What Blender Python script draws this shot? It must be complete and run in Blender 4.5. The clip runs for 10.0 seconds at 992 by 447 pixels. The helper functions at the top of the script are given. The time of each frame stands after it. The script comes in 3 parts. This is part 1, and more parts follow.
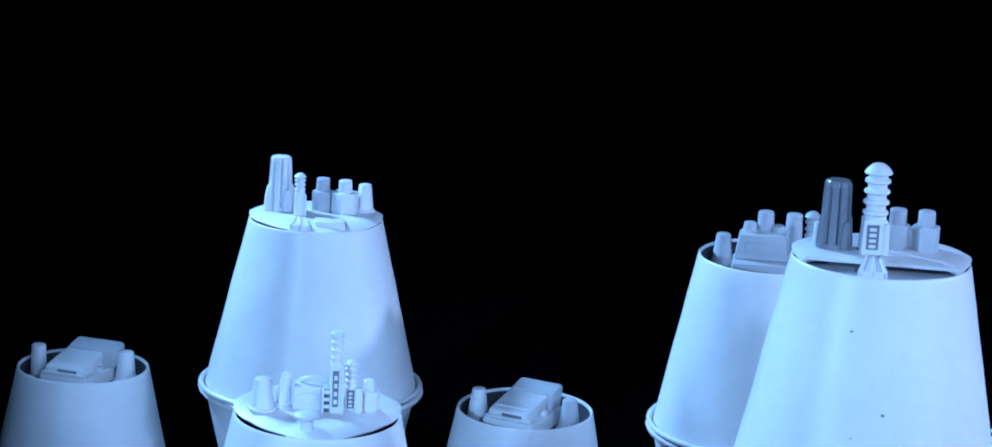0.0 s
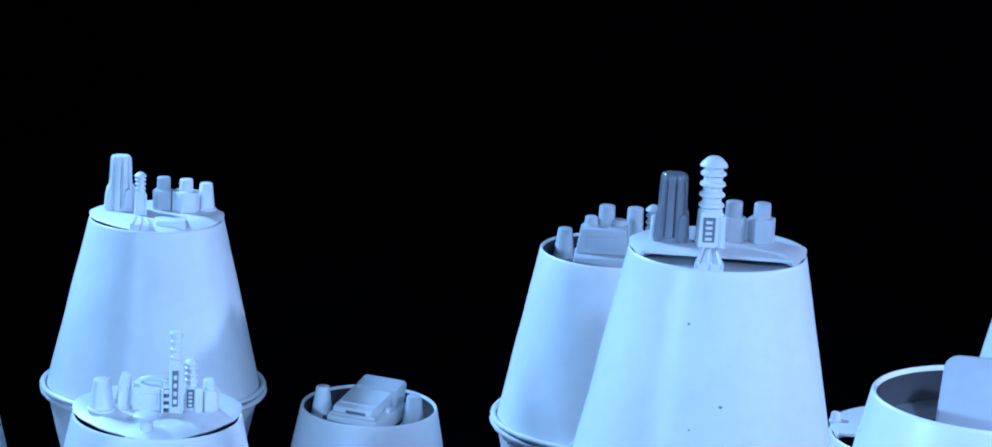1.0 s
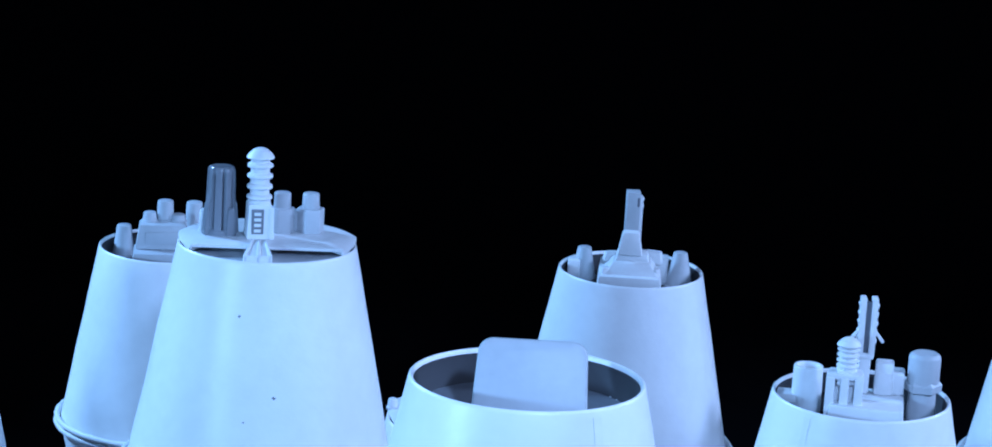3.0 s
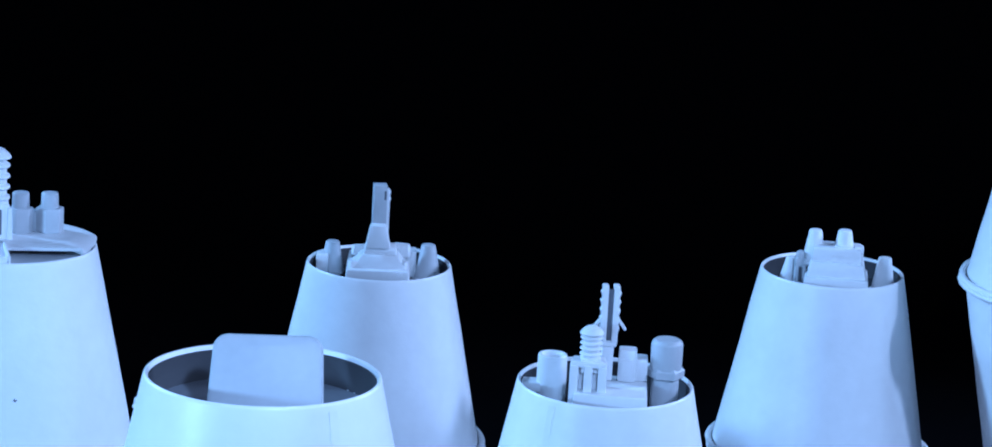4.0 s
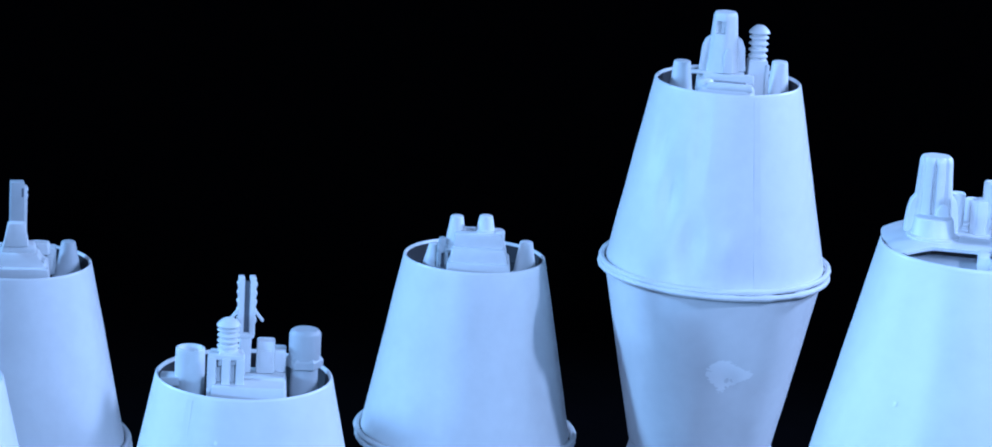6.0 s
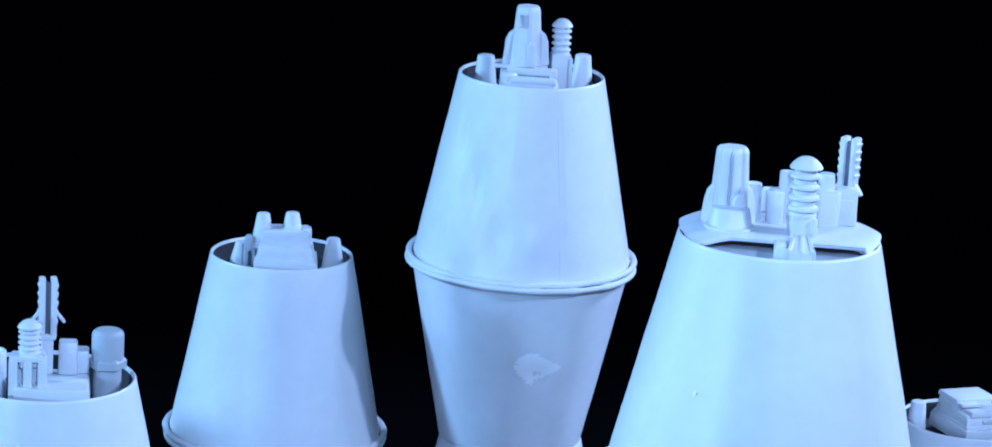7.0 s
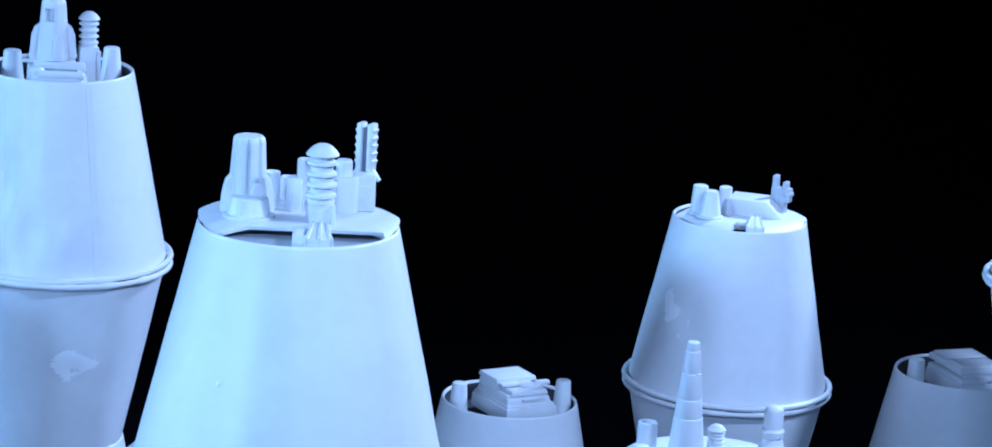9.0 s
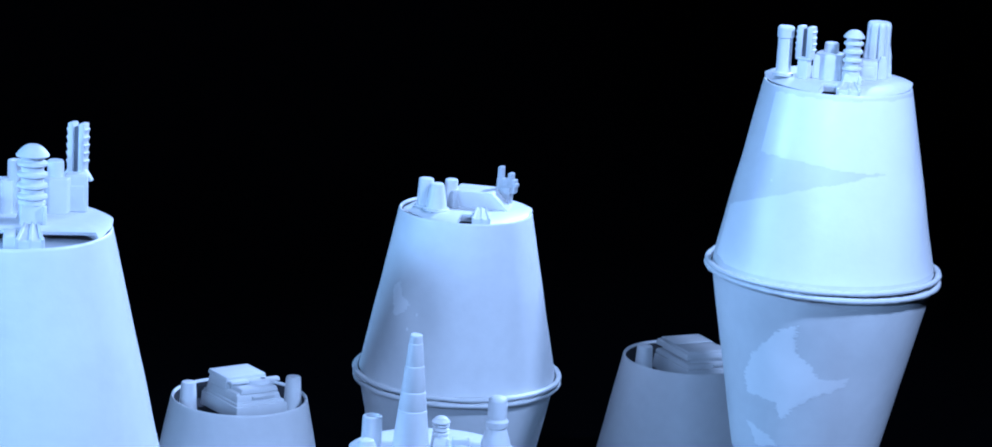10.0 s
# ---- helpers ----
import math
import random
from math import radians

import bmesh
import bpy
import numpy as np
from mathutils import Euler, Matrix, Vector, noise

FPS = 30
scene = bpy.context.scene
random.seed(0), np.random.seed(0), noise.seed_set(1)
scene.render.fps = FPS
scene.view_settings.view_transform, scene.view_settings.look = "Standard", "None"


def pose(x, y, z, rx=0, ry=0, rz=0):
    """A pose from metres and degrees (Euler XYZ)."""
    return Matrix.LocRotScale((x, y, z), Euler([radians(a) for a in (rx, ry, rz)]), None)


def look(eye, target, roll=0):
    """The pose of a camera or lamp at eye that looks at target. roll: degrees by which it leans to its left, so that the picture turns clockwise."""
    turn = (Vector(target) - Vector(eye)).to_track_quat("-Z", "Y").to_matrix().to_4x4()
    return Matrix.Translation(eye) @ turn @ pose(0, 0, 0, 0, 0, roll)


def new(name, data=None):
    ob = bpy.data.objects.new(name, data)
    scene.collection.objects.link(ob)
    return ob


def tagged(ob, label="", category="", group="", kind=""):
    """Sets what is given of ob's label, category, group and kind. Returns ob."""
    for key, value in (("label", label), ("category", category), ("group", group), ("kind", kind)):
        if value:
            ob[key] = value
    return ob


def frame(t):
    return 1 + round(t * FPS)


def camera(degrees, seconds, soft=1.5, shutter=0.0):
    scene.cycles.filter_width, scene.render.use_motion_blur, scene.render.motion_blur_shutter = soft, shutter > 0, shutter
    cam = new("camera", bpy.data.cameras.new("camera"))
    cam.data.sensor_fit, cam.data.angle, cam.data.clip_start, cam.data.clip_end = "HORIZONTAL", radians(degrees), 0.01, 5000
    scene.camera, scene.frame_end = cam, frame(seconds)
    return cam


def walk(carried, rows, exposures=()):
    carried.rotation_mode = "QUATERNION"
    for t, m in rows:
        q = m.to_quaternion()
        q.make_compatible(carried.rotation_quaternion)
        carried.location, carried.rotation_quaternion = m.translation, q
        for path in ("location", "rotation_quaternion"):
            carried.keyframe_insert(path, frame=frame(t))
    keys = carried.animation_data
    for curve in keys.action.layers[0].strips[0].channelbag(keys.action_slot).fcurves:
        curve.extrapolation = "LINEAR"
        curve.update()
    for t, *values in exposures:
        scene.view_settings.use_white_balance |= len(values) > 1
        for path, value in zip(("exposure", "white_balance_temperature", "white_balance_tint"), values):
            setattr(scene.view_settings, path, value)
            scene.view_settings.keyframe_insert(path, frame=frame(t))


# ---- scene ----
cam = camera(20.2, 10.0, soft=1.7)

# ---- the pan: a camera on a tripod head, its lens 82 mm ahead of the pan axis ----
PIVOT = pose(0, 0, 0.3485, 0, 0, 19) @ pose(0, 0, 0, -1.451) @ pose(0, 0, 0, 0, -1.413)
ARM = 0.0817
PAN = [  # seconds, pan, tilt, roll
    (0.0, 0.0, -12.857, -1.404), (0.5, -1.845, -12.852, -1.419), (1.0, -3.059, -12.855, -1.417),
    (1.5, -4.834, -12.835, -1.36), (2.0, -7.449, -12.822, -1.423), (2.2, -8.376, -12.812, -1.5),
    (3.3, -12.836, -12.814, -1.364), (3.5, -13.802, -12.813, -1.372), (4.0, -16.42, -12.819, -1.344),
    (4.5, -18.458, -12.827, -1.435), (5.0, -20.62, -12.832, -1.463), (5.2, -21.339, -12.839, -1.447),
    (6.3, -24.051, -12.854, -1.291), (6.5, -24.681, -12.854, -1.254), (7.0, -27.036, -12.855, -1.289),
    (7.5, -29.443, -12.851, -1.374), (8.0, -31.993, -12.841, -1.483), (8.5, -33.792, -12.84, -1.58),
    (9.0, -35.966, -12.849, -1.439), (9.5, -38.544, -12.83, -1.418), (10.0, -41.26, -12.831, -1.318),
]
walk(cam, [(t, PIVOT @ pose(0, 0, 0, 0, 0, pan) @ pose(0, 0, 0, tilt) @ pose(0, 0, 0, 0, roll) @ pose(0, ARM, 0, 90))
           for t, pan, tilt, roll in PAN])

# ---- light: five lamps round the table in a dark studio ----
world = bpy.data.worlds.new("world")
world.use_nodes = True
world.node_tree.nodes["Background"].inputs[0].default_value = (0.0, 0.0, 0.0, 1)
scene.world = world


def spot(name, eye, target, watts, colour, radius, cone, blend=0.25):
    lamp = bpy.data.lights.new(name, "SPOT")
    lamp.energy, lamp.color, lamp.shadow_soft_size = watts, colour, radius
    lamp.spot_size, lamp.spot_blend = radians(cone), blend
    new(name, lamp).matrix_world = look(eye, target)


spot("lamp_front", (0.075, 0.253, 0.415), (0.03, 0.85, 0.08), 9.4, (0.285, 0.509, 1.0), 0.014, 110)
spot("lamp_left", (-0.394, 0.331, 0.234), (0.0, 0.85, 0.10), 7.9, (0.241, 0.514, 1.0), 0.014, 90, 0.3)
spot("lamp_right", (0.49, 0.53, 0.44), (0.05, 0.85, 0.10), 9.8, (0.357, 0.543, 1.0), 0.014, 125)
spot("lamp_far_left", (-0.84, 1.0, 0.52), (-0.04, 0.82, 0.09), 54, (0.227, 0.500, 1.0), 0.04, 46, 0.6)
spot("lamp_far_right", (0.71, 1.07, 0.465), (-0.05, 0.83, 0.10), 27, (0.338, 0.529, 1.0), 0.02, 60, 0.5)


# ---- materials ----
def material(name, colour, rough, grain=0.0, stain=0.0, bump=0.0, scale=300.0, specular=0.5):
    m = bpy.data.materials.new(name)
    m.use_nodes = True
    nt = m.node_tree
    b = nt.nodes["Principled BSDF"]
    b.inputs["Roughness"].default_value = rough
    b.inputs["Specular IOR Level"].default_value = specular
    co = nt.nodes.new("ShaderNodeTexCoord")
    info = nt.nodes.new("ShaderNodeObjectInfo")
    shift = nt.nodes.new("ShaderNodeVectorMath")
    shift.operation = "ADD"
    nt.links.new(co.outputs["Object"], shift.inputs[0])
    nt.links.new(info.outputs["Random"], shift.inputs[1])
    fine = nt.nodes.new("ShaderNodeTexNoise")
    fine.inputs["Scale"].default_value, fine.inputs["Detail"].default_value = scale, 4
    wide = nt.nodes.new("ShaderNodeTexNoise")
    wide.inputs["Scale"].default_value, wide.inputs["Detail"].default_value = scale / 9, 3
    for n in (fine, wide):
        nt.links.new(shift.outputs[0], n.inputs["Vector"])
    value = None
    for n, amount in ((fine, grain), (wide, stain)):
        r = nt.nodes.new("ShaderNodeMapRange")
        r.inputs[1].default_value, r.inputs[2].default_value = 0.25, 0.75
        r.inputs[3].default_value, r.inputs[4].default_value = 1 - amount, 1 + amount * 0.3
        nt.links.new(n.outputs[0], r.inputs[0])
        if value is None:
            value = r.outputs[0]
        else:
            mul = nt.nodes.new("ShaderNodeMath")
            mul.operation = "MULTIPLY"
            nt.links.new(value, mul.inputs[0])
            nt.links.new(r.outputs[0], mul.inputs[1])
            value = mul.outputs[0]
    tint = nt.nodes.new("ShaderNodeVectorMath")
    tint.operation = "SCALE"
    tint.inputs[0].default_value = colour
    nt.links.new(value, tint.inputs["Scale"])
    nt.links.new(tint.outputs[0], b.inputs["Base Color"])
    if bump:
        bp = nt.nodes.new("ShaderNodeBump")
        bp.inputs["Strength"].default_value, bp.inputs["Distance"].default_value = bump, 0.0004
        nt.links.new(fine.outputs[0], bp.inputs["Height"])
        nt.links.new(bp.outputs[0], b.inputs["Normal"])
    return m


PAPER = material("white_painted_paper", (0.79, 0.79, 0.79), 0.42, 0.04, 0.10, 0.16, 260)
PLASTIC = material("white_painted_plastic", (0.71, 0.715, 0.72), 0.48, 0.04, 0.08, 0.10, 420)
GREY = material("pale_grey_plastic", (0.44, 0.46, 0.48), 0.5, 0.05, 0.10, 0.10, 420)
# dull grey plastic; also the painted shade of recesses
DULL_AND_SHADE = material("dull_plastic_and_recess_shade", (0.19, 0.20, 0.22), 0.22, 0.06, 0.15, 0.10, 420)
# brighter white for painted lamp light, and for the small paint blobs
LIT_AND_BLOB = material("lit_patch_and_blob_white", (0.93, 0.93, 0.93), 0.35, 0.02, 0.03, 0.2, 300)
# near-black grey that stands for the shade inside the foot rings
RECESS_SHADE = material("recess_shade_grey", (0.05, 0.05, 0.055), 0.8, 0.06, 0.12, 0.12, 300, 0.2)
CLOTH = material("black_cloth", (0.0007, 0.0007, 0.0012), 0.95, 0.3, 0.3, 0.4, 900, 0.02)
DARK = material("black_studio_paint", (0.004, 0.004, 0.005), 0.9, 0.2, 0.2, 0.2, 8, 0.05)
# dark flecks in the paint; also painted shade in slots, holes and gaps
FLECK_AND_SHADE = material("dark_fleck_and_shade", (0.12, 0.13, 0.15), 0.6)


# ---- mesh helpers, in millimetres ----
def finish(name, bm, mat, smooth=35):
    bmesh.ops.recalc_face_normals(bm, faces=bm.faces)
    bmesh.ops.scale(bm, vec=(0.001, 0.001, 0.001), verts=bm.verts)
    me = bpy.data.meshes.new(name)
    bm.to_mesh(me)
    bm.free()
    me.materials.append(mat)
    for p in me.polygons:
        p.use_smooth = True
    me.set_sharp_from_angle(angle=radians(smooth))
    return me


def part(name, bm, mat, parent, label="", m=None):
    ob = new(name, finish(name, bm, mat))
    ob.parent = parent
    if m is not None:
        ob.matrix_basis = m
    return tagged(ob, label)


def thing(name, m, label, category, group=""):
    ob = new(name)
    ob.empty_display_size = 0.01
    ob.matrix_basis = m
    return tagged(ob, label, category, group)


def lathe(profile, n=28, bm=None, at=(0, 0), capped=True):
    """A turned body from (radius, height) pairs; open ends are closed with a cap."""
    bm = bm or bmesh.new()
    rings = []
    for r, z in profile:
        rings.append([bm.verts.new((at[0] + r * math.cos(a), at[1] + r * math.sin(a), z))
                      for a in (2 * math.pi * i / n for i in range(n))])
    for lo, hi in zip(rings, rings[1:]):
        for i in range(n):
            bm.faces.new((lo[i], lo[(i + 1) % n], hi[(i + 1) % n], hi[i]))
    if capped:
        bm.faces.new(rings[0])
        bm.faces.new(rings[-1])
    return bm


def rounded(w, d, h, r=0.5, taper=1.0, z0=0.0, at=(0, 0)):
    """A block with bevelled edges; taper scales its top."""
    bm = bmesh.new()
    bmesh.ops.create_cube(bm, size=1)
    for v in bm.verts:
        k = taper if v.co.z > 0 else 1
        v.co = Vector((at[0] + v.co.x * w * k, at[1] + v.co.y * d * k, z0 + (v.co.z + 0.5) * h))
    bmesh.ops.bevel(bm, geom=bm.edges[:], offset=min(r, w / 3, d / 3, h / 3), segments=2, affect="EDGES", profile=0.5)
    return bm


def prism(points, z0, z1, r=0.3):
    bm = bmesh.new()
    f = bm.faces.new([bm.verts.new((x, y, z0)) for x, y in points])
    top = bmesh.ops.extrude_face_region(bm, geom=[f])["geom"]
    bmesh.ops.translate(bm, vec=(0, 0, z1 - z0), verts=[g for g in top if isinstance(g, bmesh.types.BMVert)])
    if r:
        bmesh.ops.recalc_face_normals(bm, faces=bm.faces)
        edges = [e for e in bm.edges if e.calc_face_angle(0) > 0.5]
        bmesh.ops.bevel(bm, geom=edges, offset=r, segments=2, affect="EDGES", profile=0.5)
    return bm


# ---- the setting ----
SLOPE = 0.041  # the covered board rises a little along x


def ground_z(x):
    return SLOPE * x


def cloth():
    bm = bmesh.new()
    xs = np.linspace(-2.2, 2.2, 114)
    line = [(y, 0.0) for y in np.linspace(-1.6, 1.25, 58)]
    line += [(1.25 + 0.3 * math.sin(a), 0.3 - 0.3 * math.cos(a)) for a in np.linspace(0.15, math.pi / 2, 12)]
    line += [(1.55, z) for z in np.linspace(0.38, 1.75, 24)]
    rows = []
    for y, z in line:
        row = []
        for x in xs:
            fold = 0.012 * math.sin(9 * x + 2 * noise.noise((x * 2, 0.3, 0))) * min(1, max(0, z * 3))
            row.append(bm.verts.new((1000 * x, 1000 * (y + fold), 1000 * (z + ground_z(x)))))
        rows.append(row)
    for a, b in zip(rows, rows[1:]):
        for i in range(len(xs) - 1):
            bm.faces.new((a[i], a[i + 1], b[i + 1], b[i]))
    ob = new("backdrop", finish("backdrop", bm, CLOTH))
    tagged(ob, "matt black cloth sweep over a board and up behind", "backdrop", kind="structure")


def wall(name, lo, hi, label):
    bm = bmesh.new()
    bmesh.ops.create_cube(bm, size=1)
    for v in bm.verts:
        v.co = Vector([1000 * (a + (c + 0.5) * (b - a)) for a, b, c in zip(lo, hi, v.co)])
    tagged(new(name, finish(name, bm, DARK)), label, "wall", kind="structure")


cloth()
wall("wall_north", (-2.4, 1.7, -0.3), (2.4, 1.8, 2.2), "black-painted studio wall behind the cloth")
wall("wall_south", (-2.4, -1.8, -0.3), (2.4, -1.7, 2.2), "black-painted studio wall")
wall("wall_west", (-2.4, -1.7, -0.3), (-2.3, 1.7, 2.2), "black-painted studio side wall")
wall("wall_east", (2.3, -1.7, -0.3), (2.4, 1.7, 2.2), "black-painted studio side wall")
wall("floor", (-2.3, -1.7, -0.3), (2.3, 1.7, -0.2), "black studio floor under the board")
wall("ceiling", (-2.4, -1.8, 2.2), (2.4, 1.8, 2.3), "black-painted studio ceiling")


# ---- the cup towers ----
TOP_R = 22.25
TOWERS = {}


def uneven(a, z, h, dents, oval, turn):
    """How far the wall stands off a true cone, at an angle and height."""
    f = 1 - z / h
    off = oval * f * math.sin(2 * a + turn) + 0.12 * f * math.sin(3 * a + 2 * turn)
    off += 0.22 * noise.noise((3 * math.cos(a) + turn, 3 * math.sin(a), z / 14)) * min(1, 3 * f)
    for da, dz, wa, wz, deep in dents:
        q = (math.degrees(a) - da + 180) % 360 - 180
        off -= deep * math.exp(-(q / wa) ** 2 - ((z - dz) / wz) ** 2)
    return off


def cup_mesh(h, rim_r, dents=(), oval=0.25, turn=0.0):
    """The paper wall of a cup that stands on its mouth: mouth at height 0, foot ring at height h."""
    outer = [(rim_r + (TOP_R - rim_r) * f, 1.0 + (h - 1.7) * f) for f in np.linspace(0, 1, 22)]
    ring = [(TOP_R - 0.12, h - 0.25), (TOP_R - 0.4, h), (TOP_R - 0.75, h - 0.12), (TOP_R - 0.95, h - 0.6)]
    inner = [(TOP_R - 1.3, h - 6.9), (rim_r - 0.8, 1.0)]
    prof, n = outer + ring + inner, 96
    bm = bmesh.new()
    rows = []
    for r, z in prof:
        row = []
        for i in range(n):
            a = 2 * math.pi * i / n
            rr = r + uneven(a, z, h, dents, oval, turn)
            row.append(bm.verts.new((rr * math.cos(a), rr * math.sin(a), z)))
        rows.append(row)
    rows.append(rows[0])
    for a, b in zip(rows, rows[1:]):
        for i in range(n):
            bm.faces.new((a[i], a[(i + 1) % n], b[(i + 1) % n], b[i]))
    return bm


def roll_mesh(r, turn, oval=0.25):
    """The rolled lip of a paper cup."""
    bm = bmesh.new()
    rows, n, m = [], 180, 10
    for i in range(n):
        a = 2 * math.pi * i / n
        rr = r + oval * math.sin(2 * a + turn) + 0.12 * math.sin(3 * a + 2 * turn)
        fat = 0.93 + 0.16 * noise.noise((4 * math.cos(a), 4 * math.sin(a), turn)) + 0.16 * noise.noise((14 * math.cos(a), 14 * math.sin(a), turn))
        fat -= 0.3 * max(0, noise.noise((9 * math.cos(a), 9 * math.sin(a), turn + 5)) - 0.25)
        rows.append([bm.verts.new(((rr + fat * math.cos(b)) * math.cos(a), (rr + fat * math.cos(b)) * math.sin(a),
                                   1.02 + 0.98 * fat * math.sin(b))) for b in (2 * math.pi * j / m for j in range(m))])
    rows.append(rows[0])
    for a, b in zip(rows, rows[1:]):
        for j in range(m):
            bm.faces.new((a[j], a[(j + 1) % m], b[(j + 1) % m], b[j]))
    return bm


def seam_mesh(h, rim_r, at):
    """The overlap of the paper, a narrow strip down the side."""
    bm = bmesh.new()
    half = math.radians(2.4)
    rows = []
    for f in np.linspace(0.02, 0.985, 12):
        r, z = rim_r + (TOP_R - rim_r) * f, 1.0 + (h - 1.7) * f
        row = []
        for k, lift in ((-1, -0.4), (-0.95, 0.14), (0.9, 0.10), (1, -0.4)):
            a = math.radians(at) + k * half
            row.append(bm.verts.new(((r + lift) * math.cos(a), (r + lift) * math.sin(a), z)))
        rows.append(row)
    for a, b in zip(rows, rows[1:]):
        for i in range(3):
            bm.faces.new((a[i], a[i + 1], b[i + 1], b[i]))
    return bm


def cup(m, h, rim_r, label, turn, seam=None, dents=(), deep=6.0):
    c = thing("paper_cup", m, label, "cup", "stacked paper cups")
    part("cup_wall", cup_mesh(h, rim_r, dents, turn=turn), PAPER, c)
    part("rolled_lip", roll_mesh(rim_r + 1.35, turn), PAPER, c)
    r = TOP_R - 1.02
    # the shade inside the foot is painted as grey wall and disc
    part("recess_wall", lathe([(r, h - 0.85), (r - 0.25, h - 0.95), (r - 0.3, h - deep - 0.3), (r - 0.6, h - deep - 0.9)], 64, capped=False), RECESS_SHADE, c, "board wall inside the foot, recess shade put into its grey")
    part("base_disc", lathe([(TOP_R - 1.6, h - deep - 1.0), (TOP_R - 1.6, h - deep)], 64), RECESS_SHADE if deep == 6 else DULL_AND_SHADE if deep > 6 else GREY, c, "board disc, recess shade put into its grey")
    if seam is not None:
        part("seam", seam_mesh(h, rim_r, seam), PAPER, c)
    return c


def patch(c, rim_r, h, blobs, mat, name, label, dents, turn, lift=0.06):
    """A patch on a cup's wall: cells of a fine grid that fall inside any blob (angle, height, half-angle, half-height)."""
    bm = bmesh.new()
    grid = {}
    lo, hi = min(b[0] - b[2] for b in blobs) - 2, max(b[0] + b[2] for b in blobs) + 2
    zl, zh = min(b[1] - b[3] for b in blobs) - 1, max(b[1] + b[3] for b in blobs) + 1

    def vert(i, j):
        if (i, j) not in grid:
            a, z = math.radians(lo + i * 0.5), zl + j * 0.25
            r = rim_r + (TOP_R - rim_r) * (z - 1) / (h - 1.7) + lift + uneven(a, z, h, dents, 0.25, turn)
            grid[i, j] = bm.verts.new((r * math.cos(a), r * math.sin(a), z))
        return grid[i, j]

    for i in range(int((hi - lo) / 0.5)):
        for j in range(int((zh - zl) / 0.25)):
            a, z = lo + i * 0.5, zl + j * 0.25
            wob = 0.6 * noise.noise((a * 0.3, z * 0.6, 3.1)) + 0.7 * noise.noise((a * 0.5 + z * 0.5, z * 1.2 - a * 0.4, 9.7)) + 0.3 * noise.noise((a * 1.7, z * 3.1, 5.2))
            if any(((a - b[0]) / b[2]) ** 2 + ((z - b[1]) / b[3]) ** 2 < 1 + wob for b in blobs):
                bm.faces.new((vert(i, j), vert(i + 1, j), vert(i + 1, j + 1), vert(i, j + 1)))
    return part(name, bm, mat, c, label)


def paint_lit_patch(c, rim_r, h, outline, dents, turn, lift=0.05):
    """A lit patch painted on a cup's wall: cells of a fine grid inside an outline of (angle, height), its edge made
    ragged.
    """
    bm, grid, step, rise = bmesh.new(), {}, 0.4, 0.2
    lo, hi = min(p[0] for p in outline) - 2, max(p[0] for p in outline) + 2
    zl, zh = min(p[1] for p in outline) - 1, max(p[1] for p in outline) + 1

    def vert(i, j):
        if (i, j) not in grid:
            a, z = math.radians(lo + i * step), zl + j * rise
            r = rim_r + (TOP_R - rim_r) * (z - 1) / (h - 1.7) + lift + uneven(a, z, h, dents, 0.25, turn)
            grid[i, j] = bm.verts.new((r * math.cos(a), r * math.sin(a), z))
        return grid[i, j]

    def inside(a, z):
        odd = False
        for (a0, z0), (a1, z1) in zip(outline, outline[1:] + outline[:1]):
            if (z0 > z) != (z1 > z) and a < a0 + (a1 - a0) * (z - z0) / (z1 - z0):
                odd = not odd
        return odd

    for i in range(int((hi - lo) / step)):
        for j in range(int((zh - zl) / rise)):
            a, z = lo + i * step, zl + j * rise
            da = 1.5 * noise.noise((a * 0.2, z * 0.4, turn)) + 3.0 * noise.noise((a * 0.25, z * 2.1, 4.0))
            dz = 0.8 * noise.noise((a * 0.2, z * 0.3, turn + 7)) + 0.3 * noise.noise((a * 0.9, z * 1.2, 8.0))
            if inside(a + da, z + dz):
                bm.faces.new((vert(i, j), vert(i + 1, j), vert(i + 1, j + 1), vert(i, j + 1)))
    return part("paint_scuff", bm, LIT_AND_BLOB, c, "brighter white patch, lamp light put into its colour")


def paint_lit_band(c, rim_r, h, edge, dents, turn, lift=0.03):
    """Lamp light painted on part of a wall as a brighter layer: between two depths below the foot ring, given by angle.
    """
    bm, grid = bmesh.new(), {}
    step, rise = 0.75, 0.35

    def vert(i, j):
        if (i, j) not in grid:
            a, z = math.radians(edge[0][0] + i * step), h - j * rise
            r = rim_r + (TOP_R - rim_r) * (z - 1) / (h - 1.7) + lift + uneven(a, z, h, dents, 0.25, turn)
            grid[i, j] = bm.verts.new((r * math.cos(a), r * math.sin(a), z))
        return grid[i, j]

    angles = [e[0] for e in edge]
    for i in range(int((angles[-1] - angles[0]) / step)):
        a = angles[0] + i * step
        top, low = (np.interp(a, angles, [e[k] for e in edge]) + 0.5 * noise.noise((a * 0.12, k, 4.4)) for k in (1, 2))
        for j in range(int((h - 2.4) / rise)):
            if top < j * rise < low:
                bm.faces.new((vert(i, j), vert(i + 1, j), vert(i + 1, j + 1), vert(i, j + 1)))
    return part("second_coat", bm, LIT_AND_BLOB, c, "brighter white band, lamp light put into its colour")


def tower(key, x, y, z, facing, levels, top_h=57.3, rim_r=33.0, seam=None, dents=(), lower_dents=(), words="", lean=0.0, flecks=(), lit_patches=(), marks=(), blobs=(), lit_bands=(), deep=6.0, tilt=0.0):
    """A stack of cups, mouth to mouth and foot to foot; the top one stands on its mouth."""
    turn = 1.7 * len(TOWERS)
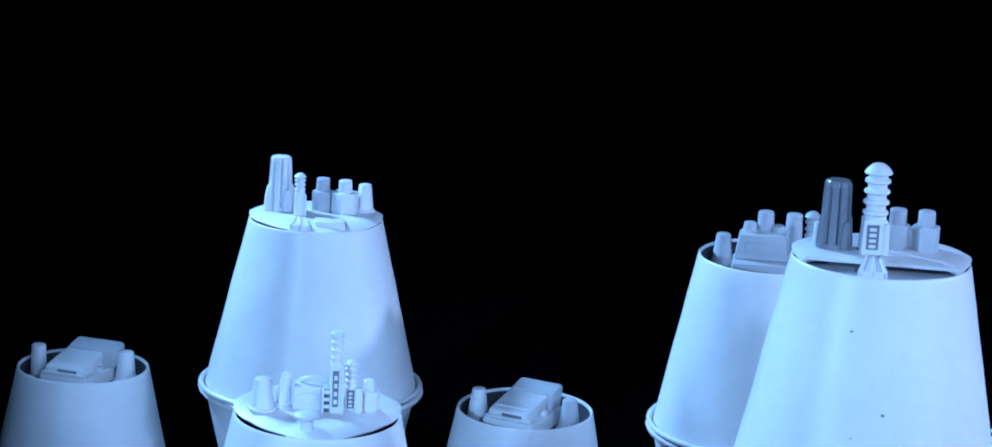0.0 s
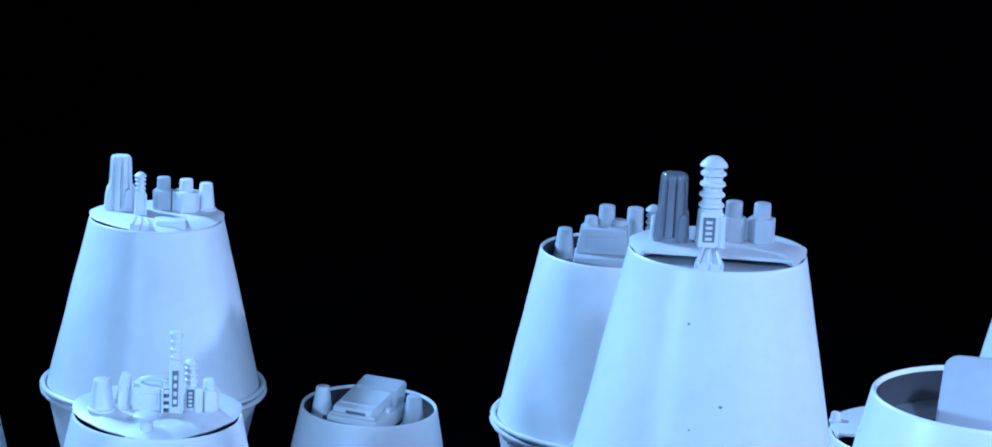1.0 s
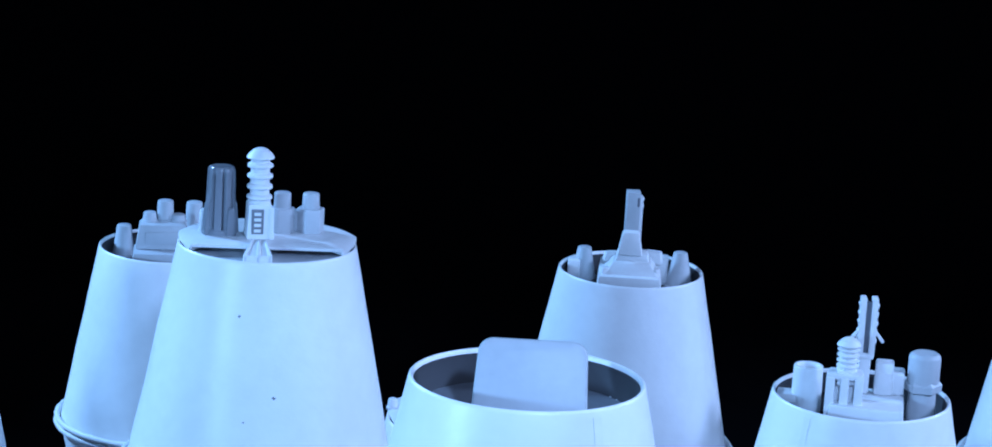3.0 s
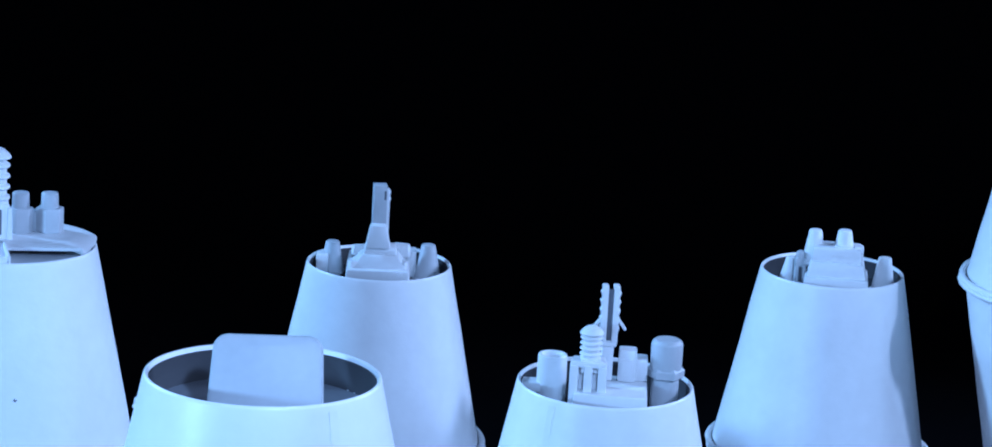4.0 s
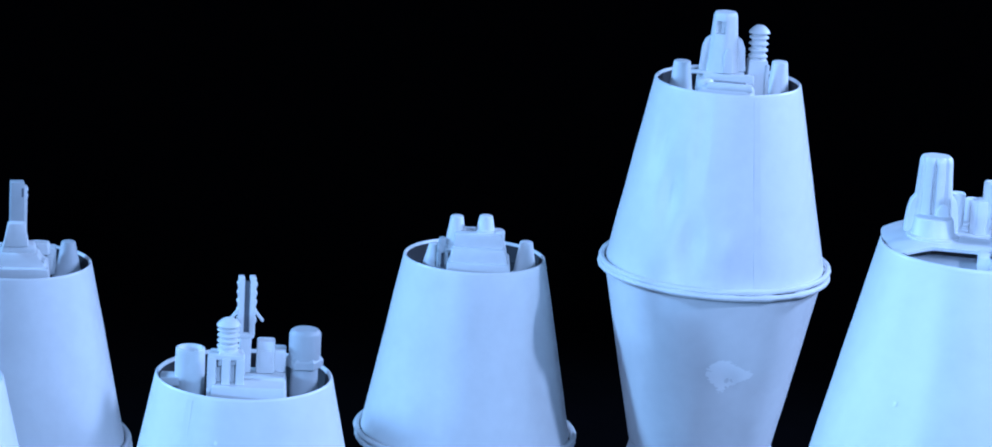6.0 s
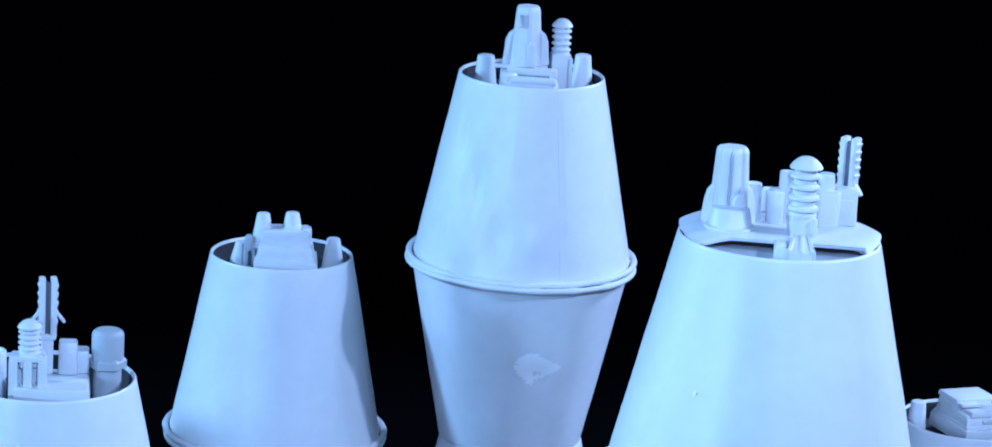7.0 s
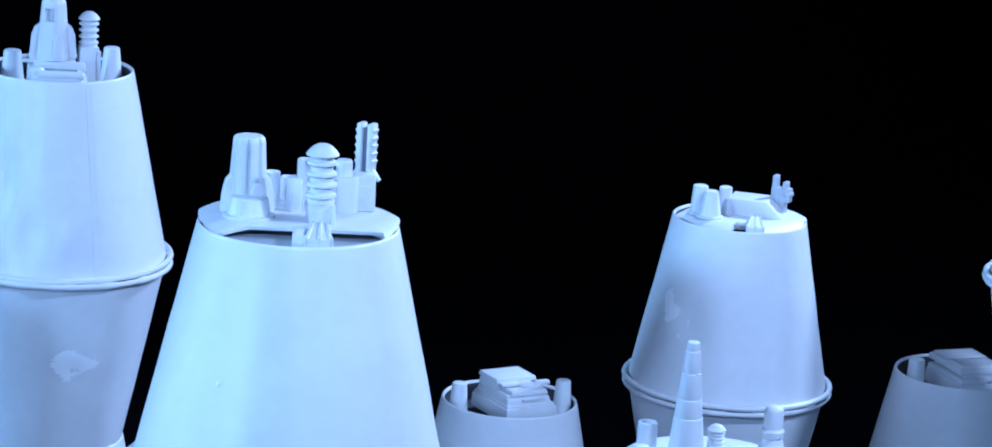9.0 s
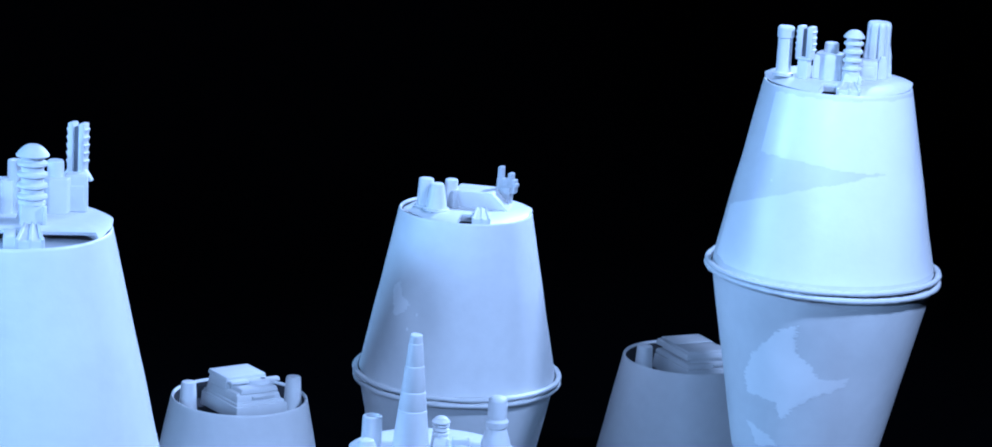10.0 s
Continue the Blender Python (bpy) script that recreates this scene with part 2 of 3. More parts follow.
    TOWERS[key] = pose(x, y, z, 0, 0, facing) @ pose(0, 0, 0, -lean)
    label = "white-painted paper cup turned upside down" + words
    rest = z - ground_z(x) + 0.0006 - top_h / 1000 if levels > 1 else 0
    if levels == 1:
        top_h = 1000 * (z - ground_z(x) + 0.0006)
    top = cup(TOWERS[key] @ pose(0, 0, -top_h / 1000), top_h, rim_r, label, turn, seam, dents, deep)
    # bands painted as if lit; the wall left between them reads as shade
    for edge in lit_bands:
        paint_lit_band(top, rim_r, top_h, edge, dents, turn)
    for a, down in blobs:
        patch(top, rim_r, top_h, ((a, top_h - down, 0.8, 0.5),), LIT_AND_BLOB, "paint_blob", "small shiny blob of white paint", dents, turn, 0.18)
    for mark in marks:
        paint_lit_patch(top, rim_r, top_h, mark, dents, turn)
    for a, down in flecks:
        patch(top, rim_r, top_h, ((a, top_h - down, 0.8, 0.24),), FLECK_AND_SHADE, "paint_fleck", "dark fleck in the paint", dents, turn)
    h = rest / max(1, levels - 1)
    mouth = z - top_h / 1000
    if levels > 1:  # an upright cup, mouth against the mouth above
        low = cup(pose(x, y, mouth, 180, 0, facing) @ pose(0, 0, 0, 0, tilt), 1000 * h, rim_r, "white-painted paper cup standing upright under another", turn + 1, None, lower_dents)
        # patches of lamp light, painted brighter on the upright cup
        for mark in lit_patches:
            paint_lit_patch(low, rim_r, 1000 * h, mark, lower_dents, turn + 1)
    if levels > 2:
        cup(pose(x, y, mouth - 2 * h, 0, 0, facing), 1000 * h, rim_r, "white-painted paper cup at the foot of a tower", turn + 2)


tower("t", -0.3676, 0.9016, 0.0994, 22.5, 2, 57.3, 35.2, lean=2.0, words=" on a tower of two")
tower("g", -0.2906, 0.7210, 0.0969, 22.3, 2, 55.0, 33.5, words=" under a cluster of plastic fittings")
tower("s", -0.2902, 0.8975, 0.0465, 17.8, 1, rim_r=33.0, seam=-84, words=" on the black cloth")
tower("a", -0.1478, 0.7347, 0.1550, 11.4, 3, 57.3, 33.6, deep=1.3, lean=1.5, flecks=((-104, 13), (-98, 38), (-84, 32), (-110, 47)), words=" on top of a tall tower")
tower("b", -0.2175, 0.9153, 0.1035, 12.9, 2, 57.3, 33.0, words=" behind a taller tower")
tower("q", -0.4435, 0.8837, 0.0422, 27.3, 1, rim_r=34.5, lean=1.5, words=" at the row's end")
tower("x", -0.0635, 0.5727, 0.1762, 6.6, 3, 57.3, 34.5, seam=-55, deep=6.5, lean=1.4, words=" with a leaning lid")
tower("c", -0.0696, 0.9040, 0.1117, 4.4, 2, 57.3, 33.5, words=" below a square mast")
tower("d", 0.0011, 0.7501, 0.1251, -0.7, 2, 60.0, 34.0, seam=-124, blobs=((-104, 11),), words=" with a bottle-like fitting")
tower("e", 0.0702, 0.9213, 0.1141, -3.7, 2, 58.0, 33.1, dents=((-38, 22, 12, 20, 0.8), (-52, 30, 6, 22, -0.3)), words=", dented down one side")
tower("f", 0.1425, 0.9008, 0.1770, -8.8, 3, 58.0, 33.7, seam=-67, lit_patches=([(88, 24), (84, 22), (78, 21.5), (73, 23.5), (66, 24.6), (61, 26.5), (68, 29), (75, 31), (80, 32.5), (85, 30), (89, 27)],),
      dents=((-137, 41, 6, 9, 1.2), (-122, 27, 6, 9, 1.5), (-104, 13, 7, 7, 1.5), (-82, 13, 5, 4, -0.8), (-106, 44, 3, 14, 0.5), (-98, 44, 4, 14, -0.3)), lower_dents=((75, 30, 7, 5, 0.8),), lean=-1.2, tilt=-0.5, words=", creased")
tower("h", 0.1599, 0.6539, 0.1885, -14.1, 3, 57.3, 35.2, deep=1.3, blobs=((-122, 30), (-80, 44)), words=" on a tall tower")
tower("i", 0.2925, 0.9065, 0.0672, -17.4, 1, rim_r=33.0, words=" beside a tall tower")
tower("j", 0.3692, 0.9090, 0.1267, -22.0, 2, 56.8, 33.0, blobs=((-126, 36), (-121, 31)), marks=([(-146, 33), (-140, 35), (-136, 31), (-128, 29), (-131, 25), (-141, 24)],), dents=((-118, 26, 9, 7, 0.7),), words=", slightly dented")
tower("l", 0.4530, 0.9046, 0.0726, -27.0, 1, rim_r=33.0, words=" half in shadow")
tower("m", 0.4400, 0.7934, 0.1900, -29.6, 3, 57.3, 33.4, blobs=((-128, 27),),
      lit_bands=(((-143, 1.4, 19.5), (-110, 1.4, 20.0), (-70, 1.4, 22.0), (-45, 1.4, 22.4), (10, 1.4, 22.4)),
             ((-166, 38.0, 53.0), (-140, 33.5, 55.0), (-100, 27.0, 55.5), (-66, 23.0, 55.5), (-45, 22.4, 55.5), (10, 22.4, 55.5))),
      lit_patches=([(106, 11.5), (99, 10.6), (101, 19), (93, 21.5), (84.5, 27), (66, 26), (69, 29), (87, 33), (98, 37), (109, 42), (111, 36), (134, 36), (135, 29), (129, 23), (118, 17)],
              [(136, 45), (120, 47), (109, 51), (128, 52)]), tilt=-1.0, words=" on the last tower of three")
tower("k", 0.2816, 0.7044, 0.1113, -21.7, 2, 56.0, 33.0, words=" under a spire")
tower("p", -0.1000, 0.7750, 0.1012, 6.8, 2, 54.0, 33.0, words=" in a gap between taller towers")

MM = 0.001


def at(key, u, v, h, yaw=0, rx=0, ry=0):
    """A pose on a tower's top: u across, v away from the camera, h over the foot ring, in millimetres."""
    return TOWERS[key] @ pose(u * MM, v * MM, h * MM, rx, ry, yaw)


# ---- plastic fittings on the tops ----
def skin(key):
    """Some towers carry greyer fittings."""
    return GREY if key in "bx" else PLASTIC


def peg(key, u, v, h0, h1, wt, wb, mat=None, label="short tapered white plastic peg", tilt=0):
    h, a, b = h1 - h0, wb / 2, wt / 2
    t = thing("peg", at(key, u, v, h0, 0, 0, tilt), label, "peg", "tapered pegs")
    part("stem", lathe([(a * 1.05, 0), (a, 0.4), (b, h - 0.5), (b - 0.15, h - 0.15), (b - 0.5, h), (0.15, h + 0.05)], 20), mat or skin(key), t)
    part("foot", lathe([(a * 1.18, -0.05), (a * 1.18, 0.5), (a * 1.05, 0.7)], 20), mat or skin(key), t)
    return t


def barrel_mesh(a, b, h, slot):
    """A tapered post with narrow grooves down it and, where it has one, a deep oblong slot in its face."""
    bm, n = bmesh.new(), 90
    rings = []
    zs = [0, 0.3, 0.6, 0.645, 0.65, 0.86, 0.865, 0.93, 0.975, 1.0]
    for f in zs:
        r = b * 0.97 + (a - b) * 0.5 * (1 - f) - (0.12 if f == 0.975 else 0.5 if f == 1.0 else 0)
        ring = []
        for i in range(n):
            g = 360 * i / n
            flute = (0.5 + 0.5 * math.cos(8 * math.radians(g - 30))) ** 8
            k = 1 - (0 if slot else 0.34) * flute * (1 if f < 0.9 else 0.5 if f < 0.98 else 0.2)
            k *= 1 - 0.03 * math.cos(6 * math.radians(g))
            if slot and 0.646 < f < 0.862 and 222 < g < 268:
                k = 0.4
            ring.append(bm.verts.new((r * k * math.cos(math.radians(g)), r * k * math.sin(math.radians(g)), f * h)))
        rings.append(ring)
    for lo, hi in zip(rings, rings[1:]):
        for i in range(n):
            bm.faces.new((lo[i], lo[(i + 1) % n], hi[(i + 1) % n], hi[i]))
    bm.faces.new(rings[0])
    bm.faces.new(rings[-1])
    return bm


def connector(key, u, v, h0, h1, wt, wb, yaw=0, mat=None, label="tall tapered white plastic twist connector with grooved sides", slot=False, rise=0.5):
    """A tapered barrel with two fins that swell outwards towards the foot."""
    h, a, b = h1 - h0, wb / 2, wt / 2
    mat = mat or skin(key)
    t = thing("twist_connector", at(key, u, v, h0, yaw), label, "connector", "twist connectors")
    part("barrel", barrel_mesh(a, b, h, slot), mat, t)
    for s in (-1, 1):
        bm = prism([(0, 0), (a * 1.04, 0), (a * 1.04, h * 0.06), (a, h * 0.2), (a * 0.96, h * (rise - 0.2)), (b + (a - b) * 0.62, h * (rise - 0.07)),
                    (b * 1.06, h * rise), (b * 1.0, h * (rise + 0.09)), (0, h * (rise + 0.1))], -b * 0.34, b * 0.34, 0.35)
        bmesh.ops.rotate(bm, matrix=Euler((math.pi / 2, 0, 0 if s > 0 else math.pi)).to_matrix(), verts=bm.verts)
        part("fin", bm, mat, t)
        tongue = prism([(-b * 0.42, 0), (b * 0.42, 0), (b * 0.34, h * 0.34), (b * 0.18, h * 0.42), (-b * 0.18, h * 0.42), (-b * 0.34, h * 0.34)], -0.8, 0.8, 0.35)
        bmesh.ops.rotate(tongue, matrix=Euler((math.pi / 2, 0, 0)).to_matrix(), verts=tongue.verts)
        bmesh.ops.translate(tongue, vec=(s * b * 0.3, -s * (b + (a - b) * 0.35), 0), verts=tongue.verts)
        part("tongue", tongue, mat, t)
    part("foot", lathe([(b * 1.15, 0), (b * 1.15, h * 0.07), (b * 1.05, h * 0.09)], 32), mat, t)
    return t


def moulding(key, u, v, h0, h1):
    t = thing("ringed_foot", at(key, u, v, h0), "low ringed white plastic foot between fittings", "plastic fitting")
    for i in range(3):
        part("ring", lathe([(2.4 - 0.3 * i, i * 0.5), (2.4 - 0.3 * i, i * 0.5 + 0.3), (2.0 - 0.3 * i, i * 0.5 + 0.5)], 20), skin(key), t)


def wedge_box(key, u, v, h0, h1, w, d, yaw, label):
    """A low box whose far corner is cut away to a slope."""
    t = thing("sloping_box", at(key, u, v, h0, yaw), label, "plastic box")
    h = h1 - h0
    bm = prism([(-w / 2, 0), (w / 2 + 2, 0), (w / 2 - 3.5, h), (-w / 2 + 1, h)], -d / 2, d / 2, 0.4)
    bmesh.ops.rotate(bm, matrix=Euler((math.pi / 2, 0, 0)).to_matrix(), verts=bm.verts)
    part("body", bm, skin(key), t)
    part("brace", rounded(3.0, d * 0.7, h * 0.6, 0.3, 0.8, 0, (-w / 2 - 0.4, 0)), GREY, t)
    return t


def ribplug(key, u, v, h0, h1, w, sleeve=0.38, rings=5, wide=None, mat=None, window=False, label="ribbed white plastic push plug with a domed head", flat=False):
    """A stem with thin flat ribs over a square sleeve, under a domed or flat head."""
    h, r = h1 - h0, w / 2
    wide = wide or w * 0.95
    mat = mat or skin(key)
    t = thing("ribbed_plug", at(key, u, v, h0, 8), label, "plug", "ribbed plugs")
    zs = h * sleeve
    part("sleeve", rounded(wide, wide, zs, 0.35, 0.86), mat, t)
    part("corner_rib", rounded(wide * 0.2, wide * 0.3, zs * 0.92, 0.2, 0.8, 0, (wide * 0.42, -wide * 0.42)), mat, t)
    if window:
        # a dark plate stands for the shade in the slot
        part("slot_recess", rounded(wide * 0.46, 0.5, zs * 0.72, 0.1, 1, zs * 0.14, (-wide * 0.1, -wide * 0.455)), DULL_AND_SHADE, t, "dull grey plate painting the slot's shade")
        for i in range(4):
            part("slot_bar", rounded(wide * 0.26, 0.3, zs * 0.09, 0.1, 1, zs * (0.20 + 0.16 * i), (-wide * 0.1, -wide * 0.47 - 0.2)), mat, t)
    part("core", lathe([(r * 0.84, zs - 0.3), (r * 0.8, zs + 0.5), (r * 0.70, zs + 0.8), (r * 0.68, h * 0.95)], 24), mat, t)
    dome = h * 0.02 + r * 0.62
    gap = (h - dome - zs - 0.5) / rings
    for i in range(rings):
        z = zs + 0.5 + gap * (i + 0.12)
        part("rib", lathe([(r * 0.6, z), (r * 0.86, z + gap * 0.04), (r * 0.93, z + gap * 0.14), (r * 0.90, z + gap * 0.36), (r * 0.66, z + gap * 0.56)], 28), mat, t)
    z = h - dome
    if flat:
        head = [(r * 0.6, z), (r, z + 0.1), (r, h - 0.4), (r * 0.8, h), (0.2, h)]
    else:
        head = [(r * 0.6, z), (r * 0.98, z + 0.05), (r, z + 0.3), (r * 0.84, z + dome * 0.46), (r * 0.56, z + dome * 0.82), (r * 0.36, z + dome * 0.97), (0.2, h)]
    part("dome", lathe(head, 28), mat, t)
    return t


def wallplug(key, u, v, h0, h1, w, yaw=0, wings=0.5, barbs=5, mat=None, label="split white plastic wall plug with barbed sides"):
    h = h1 - h0
    mat = mat or skin(key)
    t = thing("wall_plug", at(key, u, v, h0, yaw), label, "wall plug", "wall plugs")
    for s in (-1, 1):
        bm = rounded(w * 0.32, w * 0.66, h * 0.62, 0.3, 1, h * 0.38, (s * w * 0.30, 0))
        half = part("half", bm, mat, t)
        for i in range(barbs):
            z = h * (0.5 + 0.46 * i / barbs)
            b = prism([(0, 0), (w * 0.10, h * 0.06), (0, h * 0.075)], -w * 0.27, w * 0.27, 0)
            bmesh.ops.rotate(b, matrix=Euler((math.pi / 2, 0, 0 if s > 0 else math.pi)).to_matrix(), verts=b.verts)
            bmesh.ops.translate(b, vec=(s * w * 0.44, 0, z), verts=b.verts)
            part("barb", b, mat, half)
        if wings:
            b = rounded(w * 0.16, w * 0.3, h * 0.15, 0.25)
            m = Matrix.Translation((s * w * 0.42 * MM, 0, h * (wings + 0.03) * MM)) @ pose(0, 0, 0, 0, s * 143, 0)
            part("wing", b, mat, t, m=m)
    # a dark filler block stands for the shade between the halves
    part("slot", rounded(w * 0.3, w * 0.3, h * 0.55, 0.1, 1, h * 0.4), FLECK_AND_SHADE, t, "dark filler between the halves, painting the slot's shade")
    part("shank", rounded(w * 0.62, w * 0.6, h * 0.42, 0.4), mat, t)
    part("collar", rounded(w * 0.86, w * 0.7, h * 0.05, 0.3, 1, h * 0.36), mat, t)
    return t


def column(key, u, v, h0, mid, h1, wpeg, wcol, mat=None, label="stout six-sided white plastic column topped by a small stub"):
    mat = mat or skin(key)
    t = thing("column_block", at(key, u, v, h0, 12), label, "plastic fitting", "columns with stubs")
    hexagon = [(wcol / 2 * math.cos(a), wcol / 2 * math.sin(a)) for a in (math.pi / 3 * i for i in range(6))]
    part("column", prism(hexagon, 0, mid - h0, 0.35), mat, t)
    part("stub", lathe([(wpeg / 2, mid - h0 - 0.2), (wpeg / 2 * 0.95, h1 - h0 - 0.3), (wpeg / 2 - 0.35, h1 - h0), (0.2, h1 - h0)], 18), mat, t)
    return t


def tube(key, u, v, h0, h1, w, hole=0.7, flange=0.0, mat=None, label="short open-ended white plastic tube"):
    r, h = w / 2, h1 - h0
    t = thing("tube", at(key, u, v, h0), label, "tube", "plastic tubes")
    part("barrel", lathe([(r * 1.05, 0), (r * 1.03, h * 0.6), (r, h - 0.2), (r - 0.15, h), (r * hole + 0.15, h), (r * hole, h - 0.25), (r * hole, h * 0.35), (0.1, h * 0.35)], 28), mat or skin(key), t)
    if flange:
        part("flange", rounded(w * 1.5, w * 0.8, flange, 0.5, 0.95, h * 0.2, (-w * 0.35, 0)), mat or skin(key), t)
    return t


def capped_tube(key, u, v, h0, h1, w):
    t = thing("capped_tube", at(key, u, v, h0), "tall white plastic tube under a wider cap", "tube")
    r, h = w / 2, h1 - h0
    part("barrel", lathe([(r * 1.12, 0), (r * 0.92, 1.2), (r * 0.9, h * 0.8)], 28), skin(key), t)
    part("cap", lathe([(r * 0.9, h * 0.76), (r * 1.04, h * 0.78), (r * 1.04, h - 0.5), (r * 0.86, h), (0.2, h)], 28), skin(key), t)
    part("foot", lathe([(r * 1.3, 0), (r * 1.3, 0.7), (r, 1.1)], 28), skin(key), t)


def block(key, u, v, h0, h1, w, d, yaw=0, taper=0.94, mat=None, r=0.6, name="plastic_block", label="moulded white plastic block with softened edges", panel=True):
    h = h1 - h0
    t = thing(name, at(key, u, v, h0, yaw), label, "plastic block")
    part("body", rounded(w, d, h, r, taper), mat or skin(key), t)
    if panel and h > 2.5:
        part("front_panel", rounded(w * 0.62, 0.5, h * 0.5, 0.2, 1, h * 0.22, (0, -d * 0.49)), mat or skin(key), t)
    return t


def plate(key, front=-30.0, label="rounded white plastic plate lying in the foot ring", left=0.0, right=0.0, notch=None, back=0.0, span=(-21, 21), sunk=0.0):
    """A thin plate in the foot ring, its rim sloping down inside the ring: cut straight at the front (front, between the two
    ends of span), or drawn in at its two front corners (left, right)."""
    n, rows = 120, []
    bm = bmesh.new()
    rings = ((0.0, 1.5), (0.5, 1.5), (0.7, 1.5), (0.78, 1.36), (0.88, 0.75), (0.96, 0.05), (1.0, -0.45), (0.985, -0.9), (0.9, -0.4), (0.7, 0.6), (0.4, 0.7))
    for f, z in rings:
        row = []
        for i in range(n):
            a = 2 * math.pi * (i + 0.5) / n
            g, c, d = math.degrees(a), math.cos(a), math.sin(a)
            rear = min(1, max(0, 2.5 * d + 0.35))
            r = 21.0 + 1.9 * rear
            r -= left * math.exp(-((g - 222) / 30) ** 4) + right * math.exp(-((g - 318) / 28) ** 4)
            r -= back * math.exp(-((g - 150) / 26) ** 4)
            cut = 0.0
            if d < 0 and front / d < r:
                x = c * front / d
                cut = min(1, max(0, 1 - max(span[0] - x, x - span[1]) / 2.5))
                r += (front / d - r) * cut
            high = z + (1.5 - z if z > -0.6 and f > 0.75 else 1.6 if f > 0.9 else 0) * 0.8 * cut
            if f > 0.75:
                high += (1.1 - 0.75 * max(0, z)) * rear
            x, y = f * r * c, f * r * d
            if notch and notch[0] < x < notch[1] and y < 0:
                y = max(y, notch[2])
            row.append(bm.verts.new((x, y, high)))
        rows.append(row)
    for lo, hi in zip(rows, rows[1:]):
        for i in range(n):
            bm.faces.new((lo[i], lo[(i + 1) % n], hi[(i + 1) % n], hi[i]))
    bm.faces.new(rows[-1])
    bmesh.ops.remove_doubles(bm, verts=bm.verts, dist=0.02)
    t = thing("plastic_plate", at(key, 0, 0, 0.06 - sunk), label, "plate", "plates on the towers")
    part("sheet", bm, skin(key), t)
    return t


def stem(key, u, v, h0, h1, w, d=7.0):
    """The ribbed ramp that joins a plate to the front of the foot ring: narrow behind, broad and lower in front."""
    t = thing("ribbed_bracket", at(key, u, v, h0), "small ribbed white plastic bracket at the plate's edge", "bracket", "ribbed brackets")
    h = h1 - h0

    def ramp(x0, x1, lift):
        bm = prism([(x0 * 1.0, -d / 2), (x1 * 1.0, -d / 2), (x1 * 0.52, d / 2), (x0 * 0.52, d / 2)], 0, h + lift, 0.3)
        for q in bm.verts:
            if q.co.z > h / 2:
                q.co.z -= 0.9 * (0.5 - q.co.y / d)
        return bm

    part("body", ramp(-w / 2, w / 2, 0), skin(key), t)
    for x in (-0.44, 0.02, 0.44):
        part("rib", ramp(w * (x - 0.08), w * (x + 0.08), 0.4), skin(key), t)
    return t


def stepped_box(key, u, v, h0, yaw, w, d, tiers, mat=None, label="low stepped white plastic box lid"):
    t = thing("stepped_box", at(key, u, v, h0, yaw), label, "plastic box", "stepped boxes")
    z = 0.0
    for name, fw, fd, shift, h in tiers:
        part(name, rounded(w * fw, d * fd, h, 0.55, 0.95, z, (0, d * shift)), mat or skin(key), t)
        z += h - 0.05
    part("latch", rounded(w * 0.3, 0.7, 1.0, 0.2, 1, tiers[0][4] + 0.6, (w * 0.18, -d * tiers[1][2] / 2 + d * tiers[1][3])), mat or skin(key), t)
    return t


def sloped_box(key, u, v, h0, yaw, w, d, slab=0.66, label="white plastic box with a sloping lid and a raised rear edge"):
    """A box on a tray; its lid climbs towards the rear and ends in a raised slab with round corners."""
    t = thing("sloped_box", at(key, u, v, h0, yaw), label, "plastic box", "sloping boxes")
    part("base_tray", rounded(w * 1.2, d * 1.04, 5.4, 0.7, 0.97), skin(key), t)
    turn = Euler((math.pi / 2, 0, math.pi / 2)).to_matrix()
    f, b = -d / 2, d / 2
    bm = prism([(f + 0.8, 5.2), (b - 3.5, 5.2), (b - 3.5, 10.9), (f + 4.2, 8.4), (f + 1.6, 7.9)], -w / 2, w / 2 - 1.2, 0.55)
    bmesh.ops.rotate(bm, matrix=turn, verts=bm.verts)
    part("lid", bm, skin(key), t)
    bm = prism([(b - 8.0, 5.0), (b - 0.5, 5.0), (b + 1.2, 11.6), (b - 0.2, 13.0), (b - 7.4, 11.4)], -w * 0.46, w * (slab + 0.06), 1.2)
    bmesh.ops.rotate(bm, matrix=turn, verts=bm.verts)
    part("rear_slab", bm, GREY, t, "greyer raised rear slab with round corners")
    # a dark strip is painted where a label recess would be shaded
    part("label_recess", rounded(w * 0.46, 0.7, 1.0, 0.15, 1, 6.2, (0.9, f + 1.1)), DULL_AND_SHADE, t, "dull grey strip painting a front recess's shade")
    part("catch", rounded(2.2, 3.0, 1.6, 0.5, 0.8, 5.2, (w * 0.5, 0.0)), skin(key), t)
    part("lid_step", rounded(w * 0.8, 3.0, 0.6, 0.25, 1, 8.25, (-0.6, f + 6.0)), skin(key), t)
    part("front_lip", rounded(w * 1.08, 1.4, 1.3, 0.4, 1, 5.1, (0, f + 0.5)), skin(key), t)
    return t


def bottle(key, u, v, h0, h1, w, flare=1.0, label="white plastic bottle-shaped fitting with a collar", mat=None):
    r, h = w / 2, h1 - h0
    mat = mat or skin(key)
    t = thing("bottle_fitting", at(key, u, v, h0), label, "plastic fitting")
    part("base", lathe([(r * 0.9 * flare, 0), (r * 0.9 * flare, h * 0.14), (r * 0.86, h * 0.5)], 28), mat, t)
    part("collar", lathe([(r * 1.0, h * 0.42), (r * 1.18, h * 0.45), (r * 1.2, h * 0.55), (r * 1.0, h * 0.6)], 6 if flare == 1 else 28), mat, t)
    part("cap", lathe([(r, h * 0.57), (r, h - 1.2), (r - 0.25, h - 0.5), (r - 0.9, h), (0.2, h + 0.1)], 28), mat, t)
    return t


